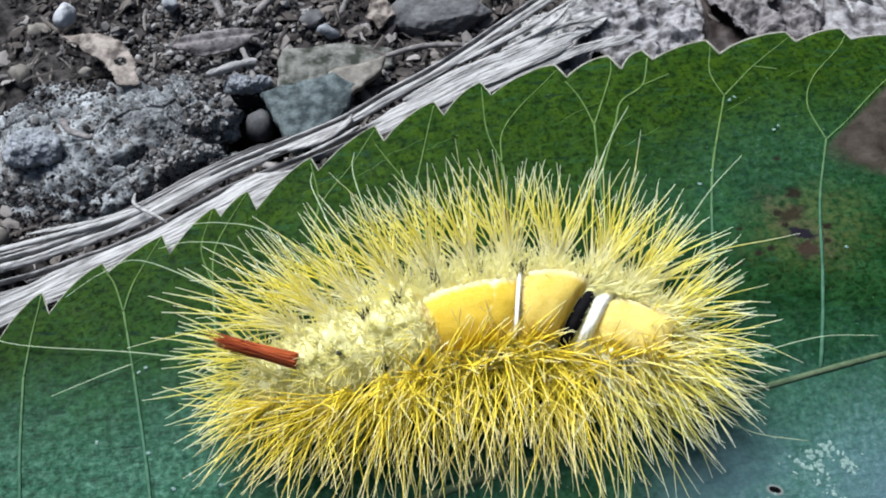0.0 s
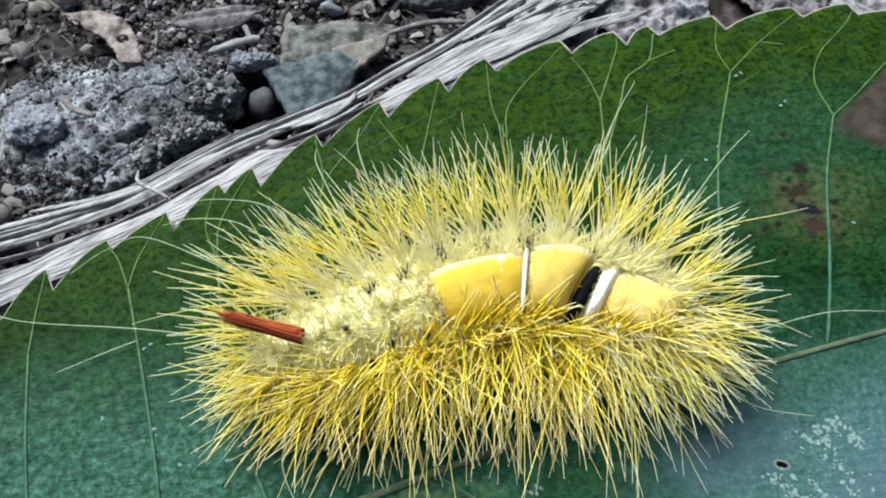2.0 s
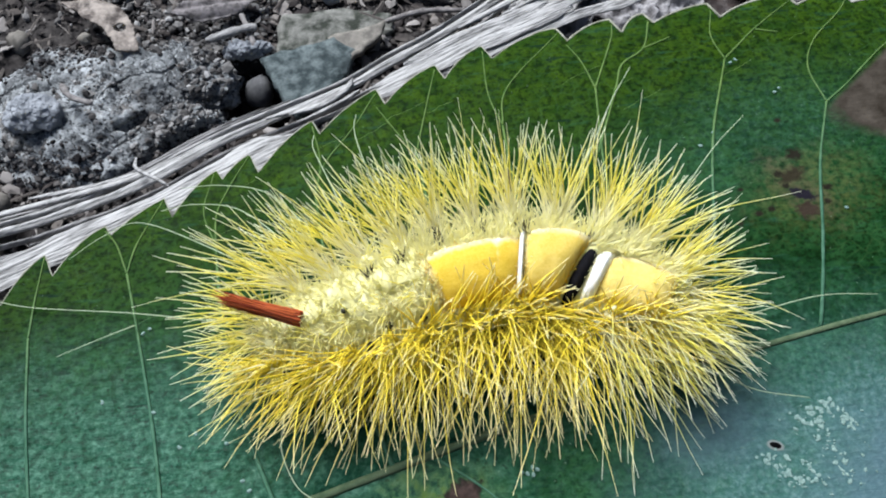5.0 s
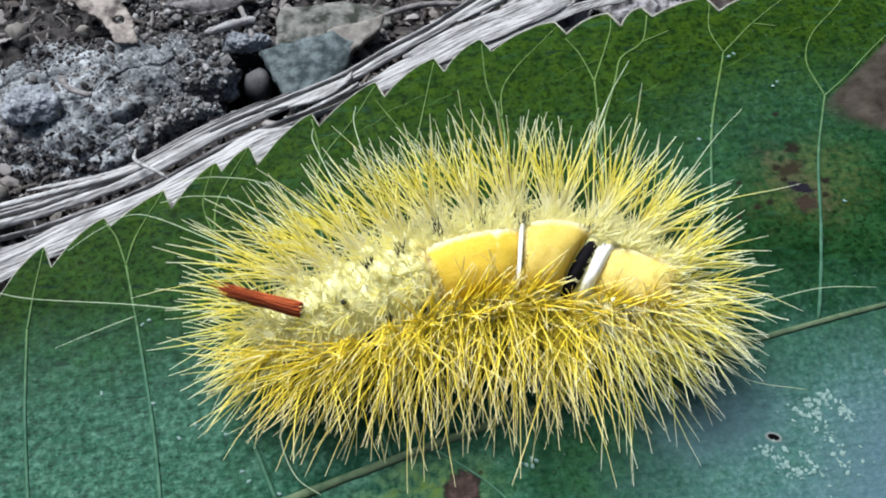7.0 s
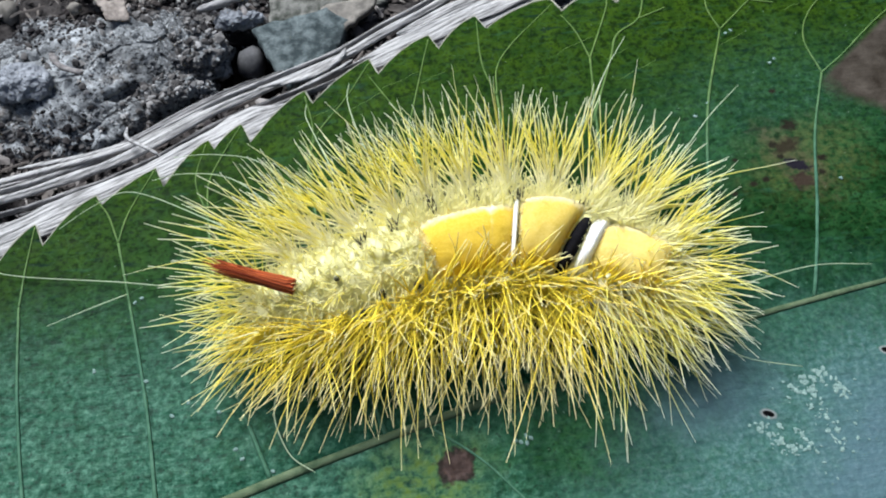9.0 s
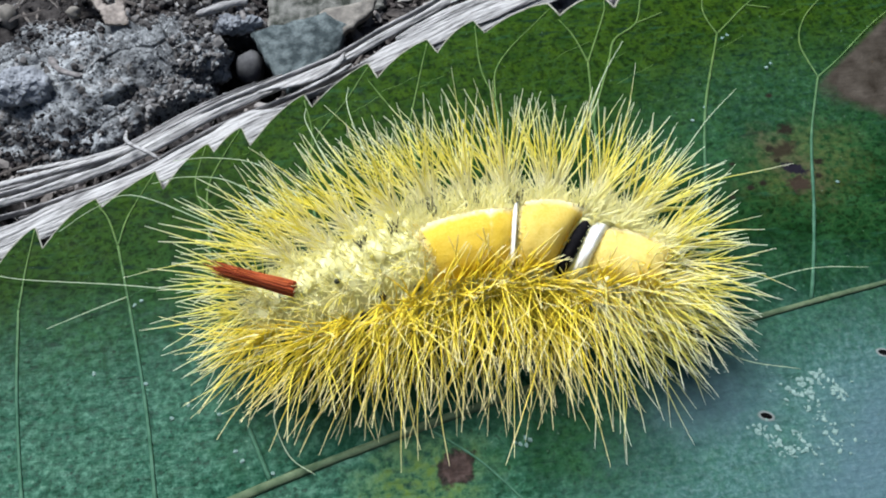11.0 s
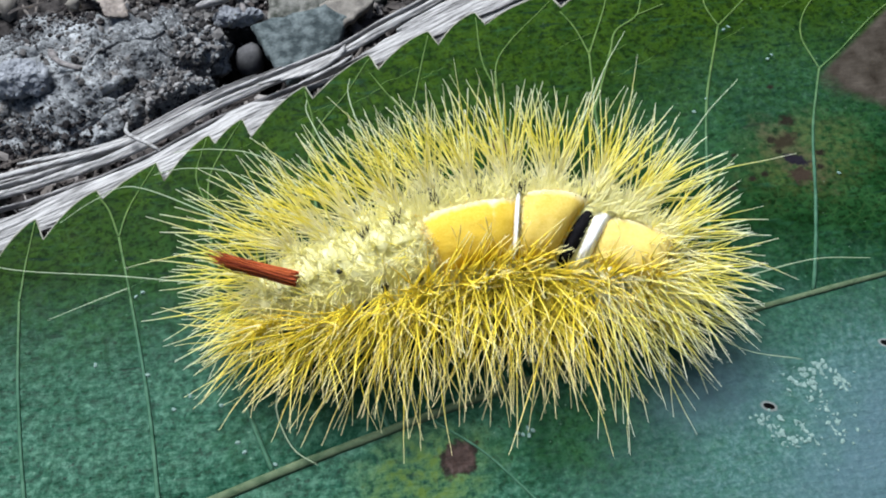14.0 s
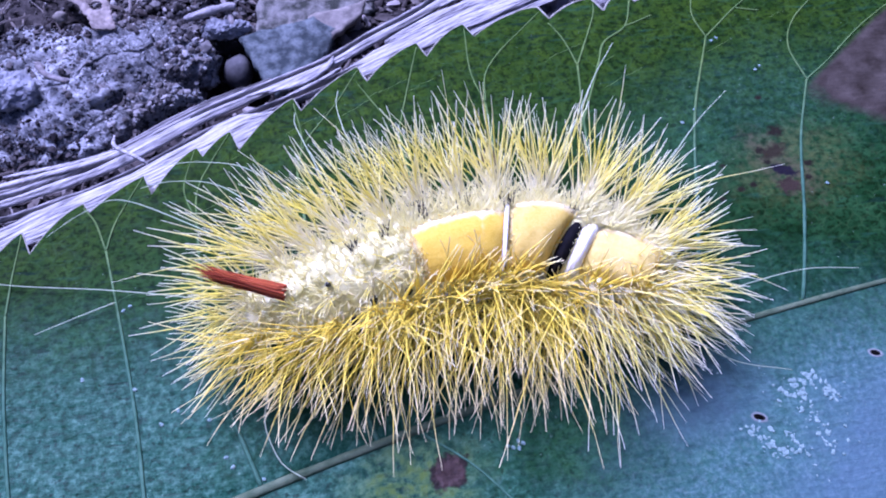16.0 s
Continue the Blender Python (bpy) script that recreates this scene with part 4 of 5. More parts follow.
    branching(((-16.0, -0.9), (-15.2, 34.0)), [[(-13.4, 38.6), (-13.0, 44.0)], [(-13.0, 38.0), (-8.0, 42.5), (-4.0, 46.8)]], 1.2)
    branching(((-3.2, -0.2), (-2.0, 36.0)), [[(0.4, 40.6), (4.4, 48.4)], [(-3.4, 40.0), (-4.6, 44.4)]], 1.0)
    branching(((6.0, 0.1), (9.4, 36.6)), [[(12.0, 42.0), (21.8, 49.2)], [(9.4, 42.0), (11.3, 49.4)]], 1.0)
    branching(((12.0, 0.1), (22.6, 38.4)), [[(27.7, 45.3), (29.2, 48.2)], [(22.6, 43.0), (22.0, 46.6)]], -0.4)
    vein([(19.0, 29.0), (24.9, 37.3), (27.4, 40.9), (31.2, 42.7), (33.8, 46.8)], 0.2, 0.12)
    vein([(31.2, 42.7), (35.2, 43.2)], 0.14, 0.1)
    branching(((20.5, 0.0), (40.4, 37.6)), [[(45.1, 40.3), (48.2, 41.8), (53.2, 44.0)], [(40.4, 41.7), (42.6, 46.0)]], -0.3)
    vein([(46.4, 40.8), (49.0, 39.4)], 0.14, 0.1)
    branching(((32.9, -0.2), (49.2, 27.1)), [[(49.8, 32.8), (52.9, 36.8), (58.4, 40.1), (60.6, 41.9)], [(53.3, 29.0), (61.4, 33.2), (70.0, 36.4)]], -0.8)
    branching(((46.0, -1.2), (64.0, 20.0)), [[(72, 28), (78, 31)]], -0.6)
    vein([(-11.6, -0.9), (-8.0, -5.4), (-5.8, -9.4), (-2.0, -17.0), (3.0, -24.0)], 0.13, 0.08)
    # cross veins between the side veins
    rng = np.random.default_rng(5)
    geo = Geo()
    for _ in range(50):
        u, v = rng.uniform(-55, 62), rng.uniform(2, 43)
        span = rng.uniform(2.5, 6)
        line = [(u + s * span, v + s * span * 0.25 + 0.4 * rough(u + s * span, v, 0, 2.0), 0) for s in np.linspace(0, 1, 7)]
        line = [(a, b, blade_z(a, b) - 0.01) for a, b, _ in line if b < margin(a) - 1 and (b > 27 or a < -24)]
        if len(line) > 3:
            tube(geo, line, [0.05] * len(line), 4, 0.6)
    part("cross_vein", geo, VEIN, leaf, "fine pale cross veins", kind="stuff")
    # whitish crust
    geo = Geo()
    for chain in ([(28.4, -7.8), (27.0, -9.5), (26.8, -11.5), (27.0, -14.3), (27.7, -17.7)], [(25.0, -9.2), (27.1, -8.6)], [(30.1, -10.9), (29.7, -9.5), (28.4, -7.8)], [(19.9, -11.1), (20.7, -12.4), (21.8, -14.3), (22.8, -15.2)], [(24.3, -15.7), (23.5, -13.6)]):
        for u, v in curve_through([(u, v, 0) for u, v in chain], 9)[:, :2]:
            u, v = u + rng.normal() * 0.35, v + rng.normal() * 0.35
            if rng.uniform() < 0.25:
                continue
            for _ in range(int(rng.integers(1, 4))):
                k = rng.uniform(0.12, 0.42)
                stone(geo, (u + rng.normal() * 0.4, v + rng.normal() * 0.4, blade_z(u, v) + 0.03), (k, k * rng.uniform(0.4, 0.9), 0.06), rng, SMALL_V, SMALL_F, 0.5, (0, 0, rng.uniform(0, 6)))
    for _ in range(34):
        u, v = 25.6 + rng.normal() * 4.0, -12.2 + rng.normal() * 3.0
        k = rng.uniform(0.10, 0.28)
        if math.hypot(u - 21.7, v + 10.6) > 2:
            stone(geo, (u, v, blade_z(u, v) + 0.03), (k, k * rng.uniform(0.4, 0.9), 0.06), rng, SMALL_V, SMALL_F, 0.3, (0, 0, rng.uniform(0, 6)))
    for u, v in ((-3.9, -5.0), (-3.4, -5.3), (-2.9, -5.6), (-2.3, -5.2), (-2.7, -4.8), (-38.06, 13.16), (-34.3, 9.5), (-30.4, 1.9), (40.8, 36.8), (41.6, 37.0), (43.8, 30.6), (44.6, 31.0), (-37.6, 22.6), (-36.8, 22.9), (-43, 16), (-36.2, 8.6), (-31.5, 7.4), (-27.8, -0.2), (43.4, 12.4), (31.2, 26.0), (33.6, 27.4), (-30.8, 3.1)):
        stone(geo, (u, v, blade_z(u, v) + 0.05), (0.32, 0.24, 0.12), rng, SMALL_V, SMALL_F, 0.3, (0, 0, rng.uniform(0, 6)))
    part("scurf", geo, SCURF, leaf, "whitish crust and grit on the leaf", smooth=False, kind="stuff")


make_leaf()

# ---- the caterpillar ----
SPINE = [(-19.0, -13.6), (-15.5, -12.4), (-10.5, -10.5), (-5.5, -8.4), (-0.5, -6.8), (4.5, -5.6), (9.5, -4.9), (13.5, -5.2), (18.5, -6.9), (22.5, -8.8), (24.6, -10.0)]
SPINE_Z = 5.3
_line = curve_through([(x, y, SPINE_Z) for x, y in SPINE], 16)
_run = np.r_[0, np.cumsum(np.linalg.norm(np.diff(_line, axis=0), axis=1))]
LONG = float(_run[-1])


def on_spine(s):
    """Place, way to the head and way to the far side at s millimetres from the tail."""
    p = np.array([np.interp(s, _run, _line[:, k]) for k in range(3)])
    a = np.array([np.interp(s + 0.6, _run, _line[:, k]) for k in range(3)])
    b = np.array([np.interp(s - 0.6, _run, _line[:, k]) for k in range(3)])
    t = (a - b) / np.linalg.norm(a - b)
    return p, t, np.array([-t[1], t[0], 0.0])


SEGMENT = 3.75


def girth(s):
    ends = min(1.0, math.sqrt(max(s, 0.0) / 5.5), math.sqrt(max(LONG - s, 0.0) / 6.0))
    swell = 1 + 0.06 * math.cos(2 * math.pi * (s - 2.0) / SEGMENT)
    return (3.7 + 1.5 * max(math.sin(math.pi * min(max(s / LONG, 0), 1)), 0.0) ** 0.7) * max(ends, 0.05) * swell


def around(s, angle, r):
    """A point r from the spine; angle in degrees from straight up to the far side."""
    p, t, far = on_spine(s)
    a = radians(angle)
    return p + r * (math.sin(a) * far + math.cos(a) * np.array([0, 0, 1.0]))


caterpillar = thing("caterpillar", (4, -6, 0), "lemon-yellow hairy caterpillar with a red tail pencil on the leaf", "caterpillar")


def make_body():
    geo, sides = Geo(), 36
    ss = np.linspace(0.02, LONG - 0.02, 130)
    for s in ss:
        for k in range(sides):
            a = 360 * k / sides
            r = girth(s)
            q = around(s, a, r)
            r *= 1 + 0.02 * rough(q[0], q[1], q[2], 1.2, 2)
            q = around(s, a, r)
            geo.v.append((q[0], q[1], max(q[2], 0.35)))
    n = len(ss)
    geo.f = [(i * sides + k, i * sides + (k + 1) % sides, (i + 1) * sides + (k + 1) % sides, (i + 1) * sides + k) for i in range(n - 1) for k in range(sides)]
    geo.f += [tuple(range(sides))[::-1], tuple((n - 1) * sides + k for k in range(sides))]
    part("body", geo, SKIN, caterpillar, "pale yellow-green ringed skin")


make_body()


def strand(geo, root, way, length, r, rng, sag=0.0, curl=0.15, steps=6, floor=0.45):
    """One tapered hair that bends a little and hangs by its weight; it stays above the leaf."""
    way = way / np.linalg.norm(way)
    s = np.linspace(0, 1, steps + 1)[:, None]
    off, wave = rng.normal(size=3) * curl * length, rng.normal(size=3) * 0.022 * length
    path = root + way * length * s + off * s ** 1.8 * 0.75 + wave * np.sin(4.4 * s) + np.array([0, 0, -1.0]) * sag * length * s ** 2
    path[:, 2] = np.maximum(path[:, 2], floor + 0.15 * s[:, 0])
    geo.w.extend(np.repeat(s[:, 0], 3).tolist())
    tube(geo, path, r * np.interp(s[:, 0], [0, 0.35, 0.75, 1], [1.0, 0.97, 0.74, 0.36]), 3, ends=False)


def patch(corners, u, v):
    """Station and angle inside a four-cornered patch of the back; u runs to the head, v to the far side."""
    (s00, a00), (s10, a10), (s11, a11), (s01, a01) = corners
    low, high = (s00 + (s10 - s00) * u, a00 + (a10 - a00) * u), (s01 + (s11 - s01) * u, a01 + (a11 - a01) * u)
    return low[0] + (high[0] - low[0]) * v, low[1] + (high[1] - low[1]) * v


def brush(corners, height, core_mat, hair_mat, seed, count, label="dense upright golden-yellow hair brush", splay=0.05, seam=-1.0):
    """A dense toothbrush tuft: a packed core, and upright bristles that make its soft nap."""
    rng = np.random.default_rng(seed)
    middle = girth(patch(corners, 0.5, 0.5)[0])

    def edge(u, v):
        return (1 - abs(2 * u - 1) ** 2.7) ** 0.55 * (1 - abs(2 * v - 1) ** 2.4) ** 0.6

    def place(u, v, lift):
        s, a = patch(corners, 0.5 + (u - 0.5) * (1 + splay * lift), v)
        return around(s, a, middle * 0.96 + lift)

    geo, nu, nv = Geo(), 22, 40
    for i in range(nu + 1):
        for j in range(nv + 1):
            u, v = i / nu, j / nv
            geo.w.append(min(1.0, max((v - 0.70) / 0.22, (0.13 - u) / 0.13, 0.0) + 0.55 * max(1 - abs(u - seam) / 0.05, 0.0) * (0.4 + 0.6 * v)))
            geo.v.append(tuple(place(u, v, (height - 0.10) * edge(u, v) - 0.12 * max(1 - abs(u - seam) / 0.04, 0.0) + 0.08 * edge(u, v) * rough(u * 5, v * 7, seed, 1.0, 3))))
    geo.f = [(i * (nv + 1) + j, i * (nv + 1) + j + 1, (i + 1) * (nv + 1) + j + 1, (i + 1) * (nv + 1) + j) for i in range(nu) for j in range(nv)]
    core = part("brush", geo, core_mat, caterpillar, label)
    geo = Geo()
    for _ in range(count):
        u, v = rng.uniform(0.0, 1.0), rng.choice((rng.uniform(0.0, 0.10), rng.uniform(0.92, 1.0)))
        if rng.uniform() < 0.4:
            u, v = rng.choice((rng.uniform(0.0, 0.05), rng.uniform(0.95, 1.0))), rng.uniform(0.0, 1.0)
        top = height * max(edge(u, v), 0.3) + 0.05 + 0.05 * rng.normal()
        base, tip = place(u, v, max(top - 0.5, 0.0)), place(u, v, top) + rng.normal(size=3) * 0.16
        geo.w.extend(np.repeat([0.0, 0.6, 1.0], 3).tolist())
        tube(geo, [base, (base + tip) / 2, tip], [0.05, 0.05, 0.025], 3, ends=False)
    part("bristles", geo, hair_mat, core)
    geo = Geo()
    for _ in range(count):  # cream down along the far rim and the hind corner
        u, v = (rng.uniform(0.0, 1.0), rng.uniform(0.86, 1.0)) if rng.uniform() < 0.75 else (rng.uniform(0.0, 0.08), rng.uniform(0.2, 1.0))
        lift = height * max(edge(u, v), 0.2)
        root = place(u, v, max(lift - 0.6, 0.0))
        way = place(u, v, lift + 1.0) - root + rng.normal(size=3) * 0.35
        strand(geo, root, way, rng.uniform(0.8, 1.5), 0.06, rng, 0.0, 0.1, 4)
    part("rim_down", geo, DOWN, core, "cream down at the rim of the brush")


def band(name, corners, lift, mat, label):
    """A saddle across the back between four corners, low at its rim."""
    geo, nu, nv = Geo(), 10, 30
    middle = girth(patch(corners, 0.5, 0.5)[0])
    for i in range(nu + 1):
        for j in range(nv + 1):
            u, v = i / nu, j / nv
            rise = abs(math.sin(math.pi * u)) ** 0.5 * abs(math.sin(math.pi * v)) ** 0.4
            wide = 1 - 0.4 * (2 * v - 1) ** 2
            s, a = patch(corners, 0.5 + (u - 0.5) * wide, v)
            geo.v.append(tuple(around(s, a, middle * 0.99 + lift * rise)))
    geo.f = [(i * (nv + 1) + j, i * (nv + 1) + j + 1, (i + 1) * (nv + 1) + j + 1, (i + 1) * (nv + 1) + j) for i in range(nu) for j in range(nv)]
    part(name, geo, mat, caterpillar, label)


def make_back():
    """The brushes of the back, from the hind one to the head, and the folds between them."""
    brush([(19.2, -58), (26.9, -58), (28.9, 24), (17.8, 18)], 2.0, BRUSH, BRISTLE, 4, 420, seam=0.74)
    brush([(27.3, -58), (32.7, -60), (35.6, 28), (29.3, 28)], 2.1, BRUSH_SOFT, BRISTLE, 2, 300, "dense upright soft yellow hair brush")
    brush([(36.2, -60), (44.9, -52), (44.4, 32), (36.7, 18)], 1.5, BRUSH_PALE, BRISTLE_PALE, 1, 340, "dense pale yellow hair brush behind the head", 0.0)
    band("pale_band", [(26.9, -56), (27.3, -56), (29.2, 21), (28.5, 21)], 1.3, BRUSH_WHITE, "thin white hair fringe between brushes")
    band("dark_band", [(32.8, -78), (34.9, -70), (36.6, 9), (34.9, 9)], 1.0, VELVET, "velvet-black bare fold between two brushes")
    brush([(35.3, -68), (36.9, -62), (38.1, 22), (36.3, 14)], 1.3, BRUSH_WHITE, BRISTLE_WHITE, 7, 260, "white hair crescent beside the black fold", 0.0)


make_back()

# how far the hairs lean to tail (-) or head (+), in degrees, by the share of the body's length
LEAN_AT = (0.0, 0.12, 0.25, 0.45, 0.62, 0.75, 0.87, 1.0)
LEAN_FAR = (-72, -52, -34, -16, -4, 6, 26, 56)
LEAN_NEAR = (-98, -74, -45, -18, -4, 12, 55, 100)
# rows of warts: angle from straight up to the far side, hairs, shortest and longest, lowest and highest slope, wart's size
ROWS = (
    (44, 14, 4.5, 12.0, 22, 66, 1.0),
    (64, 19, 5.0, 13.5, 8, 50, 1.1),
    (88, 16, 6.0, 14.5, 0, 30, 0.9),
    (-58, 10, 5.0, 8.5, -5, 45, 0.7),
    (-80, 22, 6.0, 12.0, -4, 36, 0.7),
    (-100, 21, 7.0, 13.2, -12, 18, 0.6),
    (-122, 5, 6.0, 10.0, -8, 2, 0.5),
)


def make_tufts():
    """Rings of hair-bearing warts, each with its spray, which fans out over head and tail."""
    rng = np.random.default_rng(17)
    for s in np.arange(2.0, LONG - 0.5, SEGMENT):
        share = s / LONG
        p, t, far = on_spine(s)
        for angle, count, shortest, longest, low, high, size in ROWS:
            if angle == -58 and 0.66 < share < 0.84:
                continue
            top = around(s, angle, girth(s))
            out = (top - p) / np.linalg.norm(top - p)
            node = part("wart", stone(Geo(), top - out * 0.35, (size, size, size), rng, BALL_V, BALL_F, 0.03), WART, caterpillar)
            geo = Geo()
            side, lean = (far, LEAN_FAR) if angle > 0 else (-far, LEAN_NEAR)
            middle = float(np.interp(share, LEAN_AT, lean))
            total = int(count * (1.35 if share > 0.8 else 0.8 if share < 0.15 else 1.15))
            for k in range(total):
                phi = radians(middle + ((k + rng.uniform()) / total - 0.5) * 66 + rng.normal() * 5)
                slope = radians(rng.uniform(low, high))
                way = math.cos(slope) * (math.cos(phi) * side + math.sin(phi) * t) + np.array([0, 0, math.sin(slope)])
                length = shortest + (longest - shortest) * rng.beta(1.9, 1.4)
                if angle < 0:
                    length *= float(np.interp(share, (0.1, 0.45, 0.7, 0.9), (0.95, 1.0, 1.05, 1.16)))
                thick = rng.uniform(0.075, 0.115) if angle > 0 else rng.uniform(0.048, 0.082)
                if rng.uniform() < 0.06:  # a long fine one
                    length, thick = length * (1.25 if angle > 0 else 1.1), 0.06
                if share < 0.08 or share > 0.93:
                    length *= 0.8
                root = top + out * 0.2 + rng.normal(size=3) * 0.28
                root = root + t * rng.uniform(-2.0, 2.0) * (1.0 if angle < 0 else 0.42)
                strand(geo, root, way, length, thick, rng, 0.12 if angle > 0 else 0.20, 0.09 if angle > 0 else 0.17)
            part("hair_spray", geo, HAIR_PALE if angle > 0 or share > 0.8 else HAIR, node)
        if share > 0.94:
            continue
        # a star on the flank that reaches every way
        top = around(s, -72, girth(s))
        out = (top - p) / np.linalg.norm(top - p)
        node = part("wart", stone(Geo(), top - out * 0.3, (0.9, 0.9, 0.9), rng, BALL_V, BALL_F, 0.03), WART, caterpillar)
        up = np.cross(t, out)
        geo = Geo()
        for _ in range(34):
            turn, tilt = rng.uniform(0, 2 * math.pi), rng.uniform(0.25, 1.0)
            way = tilt * out + math.cos(turn) * t * 1.1 + math.sin(turn) * up + np.array([0, 0, 0.35]) + t * math.sin(radians(float(np.interp(share, LEAN_AT, LEAN_NEAR))))
            strand(geo, top + out * 0.3 + rng.normal(size=3) * 0.2, way, rng.uniform(3.8, 8.2), rng.uniform(0.055, 0.085), rng, 0.04, 0.18)
        if p[0] > -4 and not 31 < s < 38:  # some stand up before the brushes
            for _ in range(13):
                root = around(s + rng.uniform(-1.6, 1.6), rng.uniform(-66, -56), girth(s) + 0.5)
                way = np.array([0, 0, 1.0]) + far * rng.uniform(-0.2, 0.5) + t * (rng.normal() * 0.42 + 0.25)
                strand(geo, root, way, rng.uniform(3.5, 7.2), rng.uniform(0.08, 0.115), rng, 0.02, 0.13)
        part("hair_spray", geo, HAIR, node, "star of yellow hairs on the flank")
        if p[0] < -2.5:  # cream warts and short sprays on the bare hind back
            for angle, count in ((30, 16), (0, 5), (-30, 12)):
                top = around(s, angle, girth(s))
                out = (top - p) / np.linalg.norm(top - p)
                big = 1.7 if angle == 0 else 1.2
                node = part("wart", stone(Geo(), top - out * 0.62, (big, big * 1.25, big * 0.5), rng, SOFT_V, SOFT_F, 0.0), CREAM, caterpillar)
                geo = Geo()
                for _ in range(count):
                    way = out + rng.normal(size=3) * 0.7 - 0.45 * t
                    strand(geo, top + rng.normal(size=3) * 0.3, way, rng.uniform(2.2, 5.0), rng.uniform(0.045, 0.07), rng, 0.04, 0.12)
                part("hair_spray", geo, HAIR_PALE if angle else DOWN, node)


make_tufts()


def make_ends():
    rng = np.random.default_rng(23)
    for s, sign in ((LONG - 1.2, 1), (1.4, -1)):
        p, t, far = on_spine(s)
        for high in (1.6, 0.0, -1.6):
            geo = Geo()
            for _ in range(26 if sign < 0 else 46):
                way = sign * t + far * rng.normal() * 0.55 + np.array([0, 0, 0.08 + 0.14 * high + 0.22 * rng.normal()])
                strand(geo, p + np.array([0, 0, high]) + rng.normal(size=3) * 0.6 + far * rng.normal() * 1.4, way, rng.uniform(5.0, 10.0) * (1.15 if sign > 0 else 1.0), rng.uniform(0.055, 0.09), rng, 0.08, 0.12)
            part("hair_spray", geo, HAIR_PALE, caterpillar, "hairs fanning over the head" if sign > 0 else "hairs fanning over the tail")
    # long single hairs that straggle over the leaf
    for pts in ([(-19.5, -3.4, 1.6), (-27.0, 1.0, 0.8), (-35, 4.2, 0.7), (-39.2, 2.4, 0.6), (-42.5, -0.6, 0.6)], [(-22.0, -9.0, 1.2), (-34.0, -7.4, 0.6), (-46.0, -6.6, 0.6), (-52.0, -5.0, 0.6)],
                [(-33.6, -8.9, 0.7), (-37.0, -10.4, 0.62), (-41.5, -12.6, 0.6)], [(30.0, -9.4, 2.0), (36.0, -7.0, 1.0), (42.0, -5.4, 0.8), (48.0, -5.2, 0.6)],
                [(-16.4, -20.0, 1.2), (-16.4, -23.0, 0.7), (-14.6, -26.6, 0.6), (-12.0, -28.4, 0.6)], [(27.0, -14.0, 2.2), (32.0, -16.6, 1.4), (38.0, -17.4, 0.8)], [(24, 1, 6), (29.5, 8.4, 8.5), (33.5, 12.6, 9.6)], [(15, 6, 7), (18.8, 14.5, 9.2), (21.5, 19.5, 9.8)],
                [(-14.0, 0.0, 5.0), (-20.0, 6.4, 3.4), (-26.0, 8.8, 1.6), (-31.0, 9.0, 0.7)], [(-16.0, -2.0, 5.0), (-23.0, 4.4, 3.0), (-29.0, 6.4, 1.2), (-33.0, 5.8, 0.7)], [(-11.0, 3.0, 5.0), (-14.0, 9.4, 4.6), (-15.4, 13.0, 3.4), (-15.6, 15.4, 2.4)],
                [(-7.0, 4.0, 6.0), (-9.4, 10.0, 6.4), (-10.4, 14.0, 5.6), (-10.4, 17.0, 4.4)]):
        line = curve_through(pts, 8)
        part("long_hair", tube(Geo(), line, np.linspace(0.075, 0.04, len(line)), 4), HAIR_STRAY, caterpillar, "single long pale hair")


make_ends()


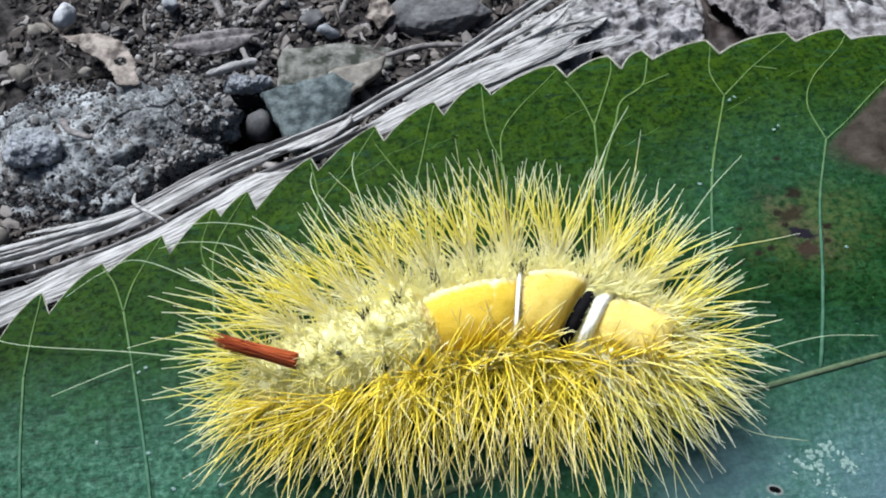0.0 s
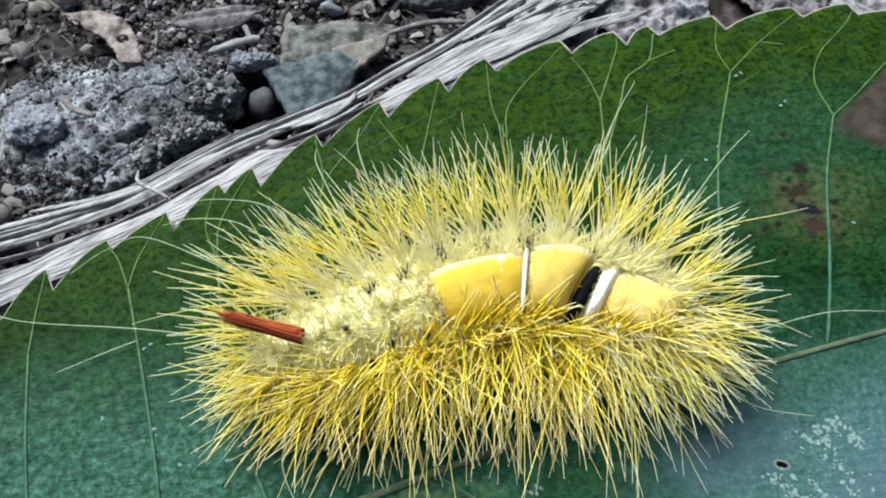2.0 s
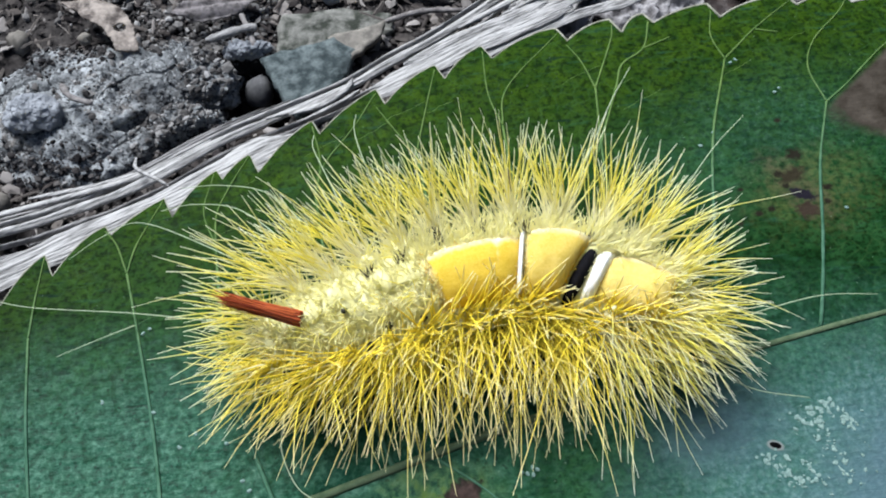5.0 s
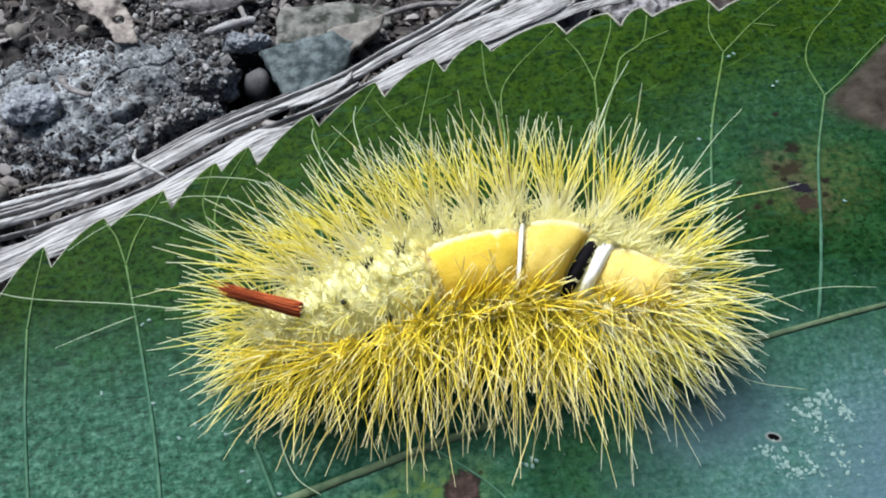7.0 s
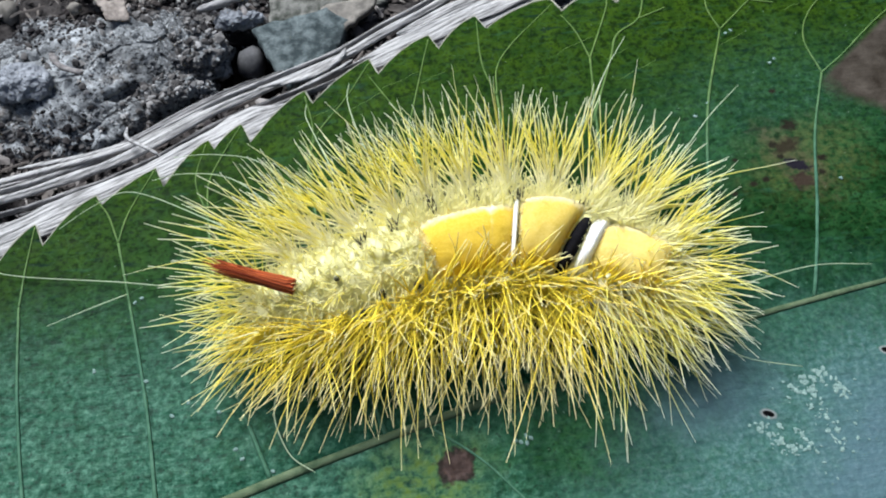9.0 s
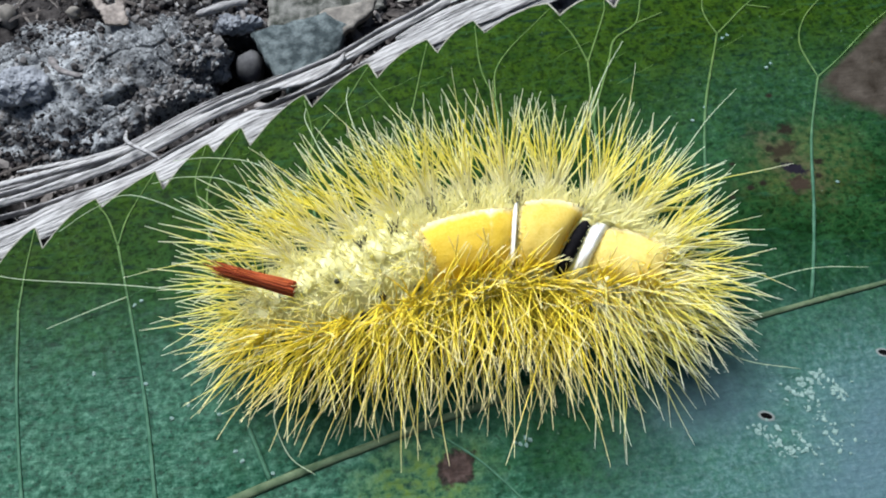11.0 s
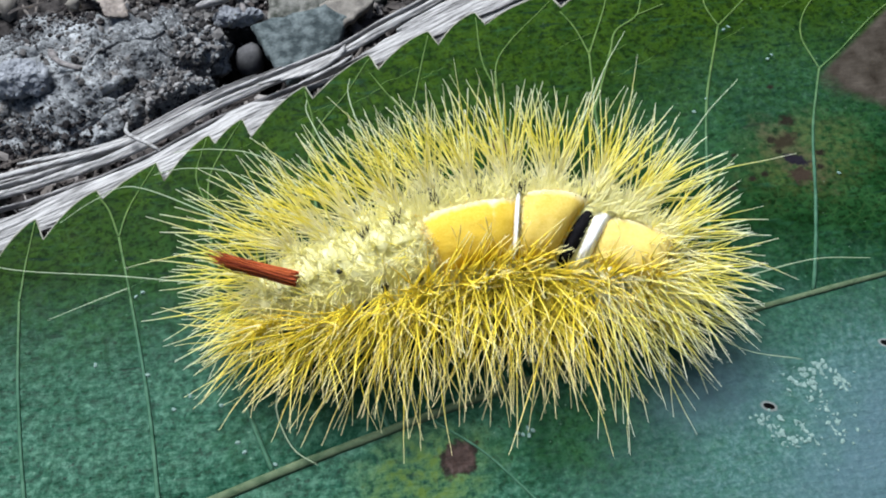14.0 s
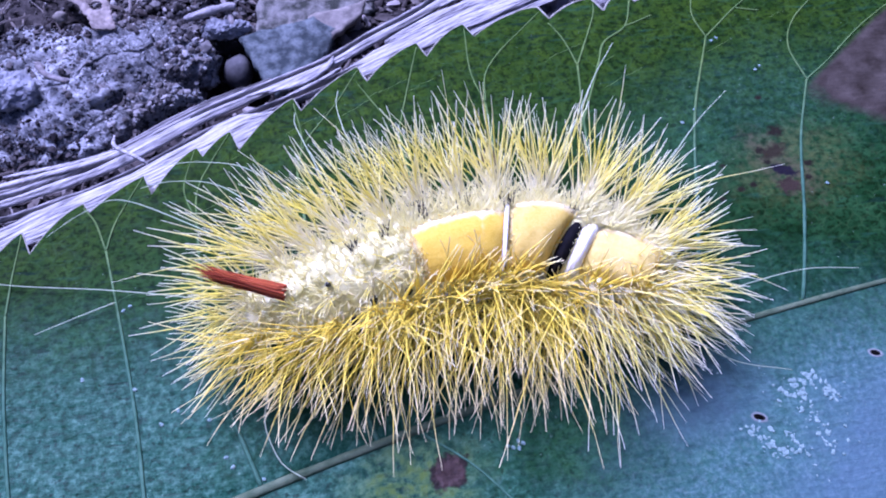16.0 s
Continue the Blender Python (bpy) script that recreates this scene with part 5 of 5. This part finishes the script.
def make_fuzz():
    """Short soft down over the hind back, behind the brushes and over the head."""
    rng = np.random.default_rng(61)
    for lo, hi, a0, a1, count, shortest, longest, slant, mat, label in (
            (1.0, 19.8, -60, 60, 1300, 0.7, 1.9, -0.4, DOWN, "short pale down on the hind back"),
            (18.5, 36.0, 14, 44, 600, 1.2, 2.8, 0.0, DOWN, "cream down behind the brushes"),
            (34.5, 44.0, 12, 52, 420, 1.4, 3.4, 0.5, DOWN, "cream down behind the black fold"),
            (41.5, LONG - 0.4, -80, 70, 260, 2.0, 5.0, 0.7, HAIR_PALE, "short pale down over the head"),
            (14.0, 42.0, 36, 80, 620, 1.4, 3.4, 0.0, DOWN, "short cream down along the far flank")):
        geo = Geo()
        for _ in range(count):
            s, angle = rng.uniform(lo, hi), rng.uniform(a0, a1)
            root = around(s, angle, girth(s) * 0.99)
            p, t, far = on_spine(s)
            way = (root - p) / np.linalg.norm(root - p) + rng.normal(size=3) * 0.45 + t * slant
            strand(geo, root, way, rng.uniform(shortest, longest), rng.uniform(0.05, 0.09), rng, 0.05, 0.15, 4)
        part("down", geo, mat, caterpillar, label)


make_fuzz()


def make_pencil():
    rng = np.random.default_rng(41)
    base, tip = np.array([-14.2, -12.95, 10.7]), np.array([-21.6, -11.4, 12.0])
    axis = tip - base
    side = np.cross(axis, (0, 0, 1.0))
    side /= np.linalg.norm(side)
    geo = Geo()
    for _ in range(170):
        a, r = rng.uniform(0, 6.28), math.sqrt(rng.uniform(0, 1))
        spread = r * (math.cos(a) * side + math.sin(a) * np.array([0, 0, 1.0]))
        end = rng.uniform(0.55, 1.06)
        s = np.linspace(rng.uniform(-0.06, 0.08), end, 6)[:, None]
        path = base + axis * s + spread * (0.74 - 0.40 * abs(s) ** 1.4) + rng.normal(size=3) * 0.30 * s ** 2
        tube(geo, path, np.linspace(0.11, 0.045, 6), 3, ends=False)
    part("tail_pencil", geo, PENCIL, caterpillar, "pointed red-brown hair pencil on the tail")


make_pencil()


def make_spots():
    """Small dark tufts behind the brushes, and dark dots on the flank."""
    rng = np.random.default_rng(53)
    for s, angle, size in ((20.2, 36, 0.30), (20.8, 25, 0.34), (24.7, 27, 0.38), (29.2, 28, 0.40), (29.0, 20, 0.30), (16.4, 16, 0.24), (12.8, 12, 0.20), (34.3, 16, 0.40)):
        geo = Geo()
        for _ in range(9):
            root = around(s + rng.normal() * size, angle + rng.normal() * size * 9, girth(s) * 0.97)
            p, t, far = on_spine(s)
            out = (root - p) / np.linalg.norm(root - p)
            strand(geo, root, out + rng.normal(size=3) * 0.12, rng.uniform(1.3, 2.0), 0.075, rng, 0.0, 0.05, 4)
        part("dark_tuft", geo, SPOT_DARK, caterpillar, "tiny tuft of dark hairs")
    for s, angle, size in ((9.2, -18, 0.36), (12.8, -50, 0.42), (16.8, -52, 0.45), (23.4, -84, 0.45), (10.4, -66, 0.4)):
        part("dark_spot", stone(Geo(), around(s, angle, girth(s) + 0.5), (size, size, 0.9), rng, BALL_V, BALL_F, 0.1), SPOT_DARK, caterpillar)


make_spots()
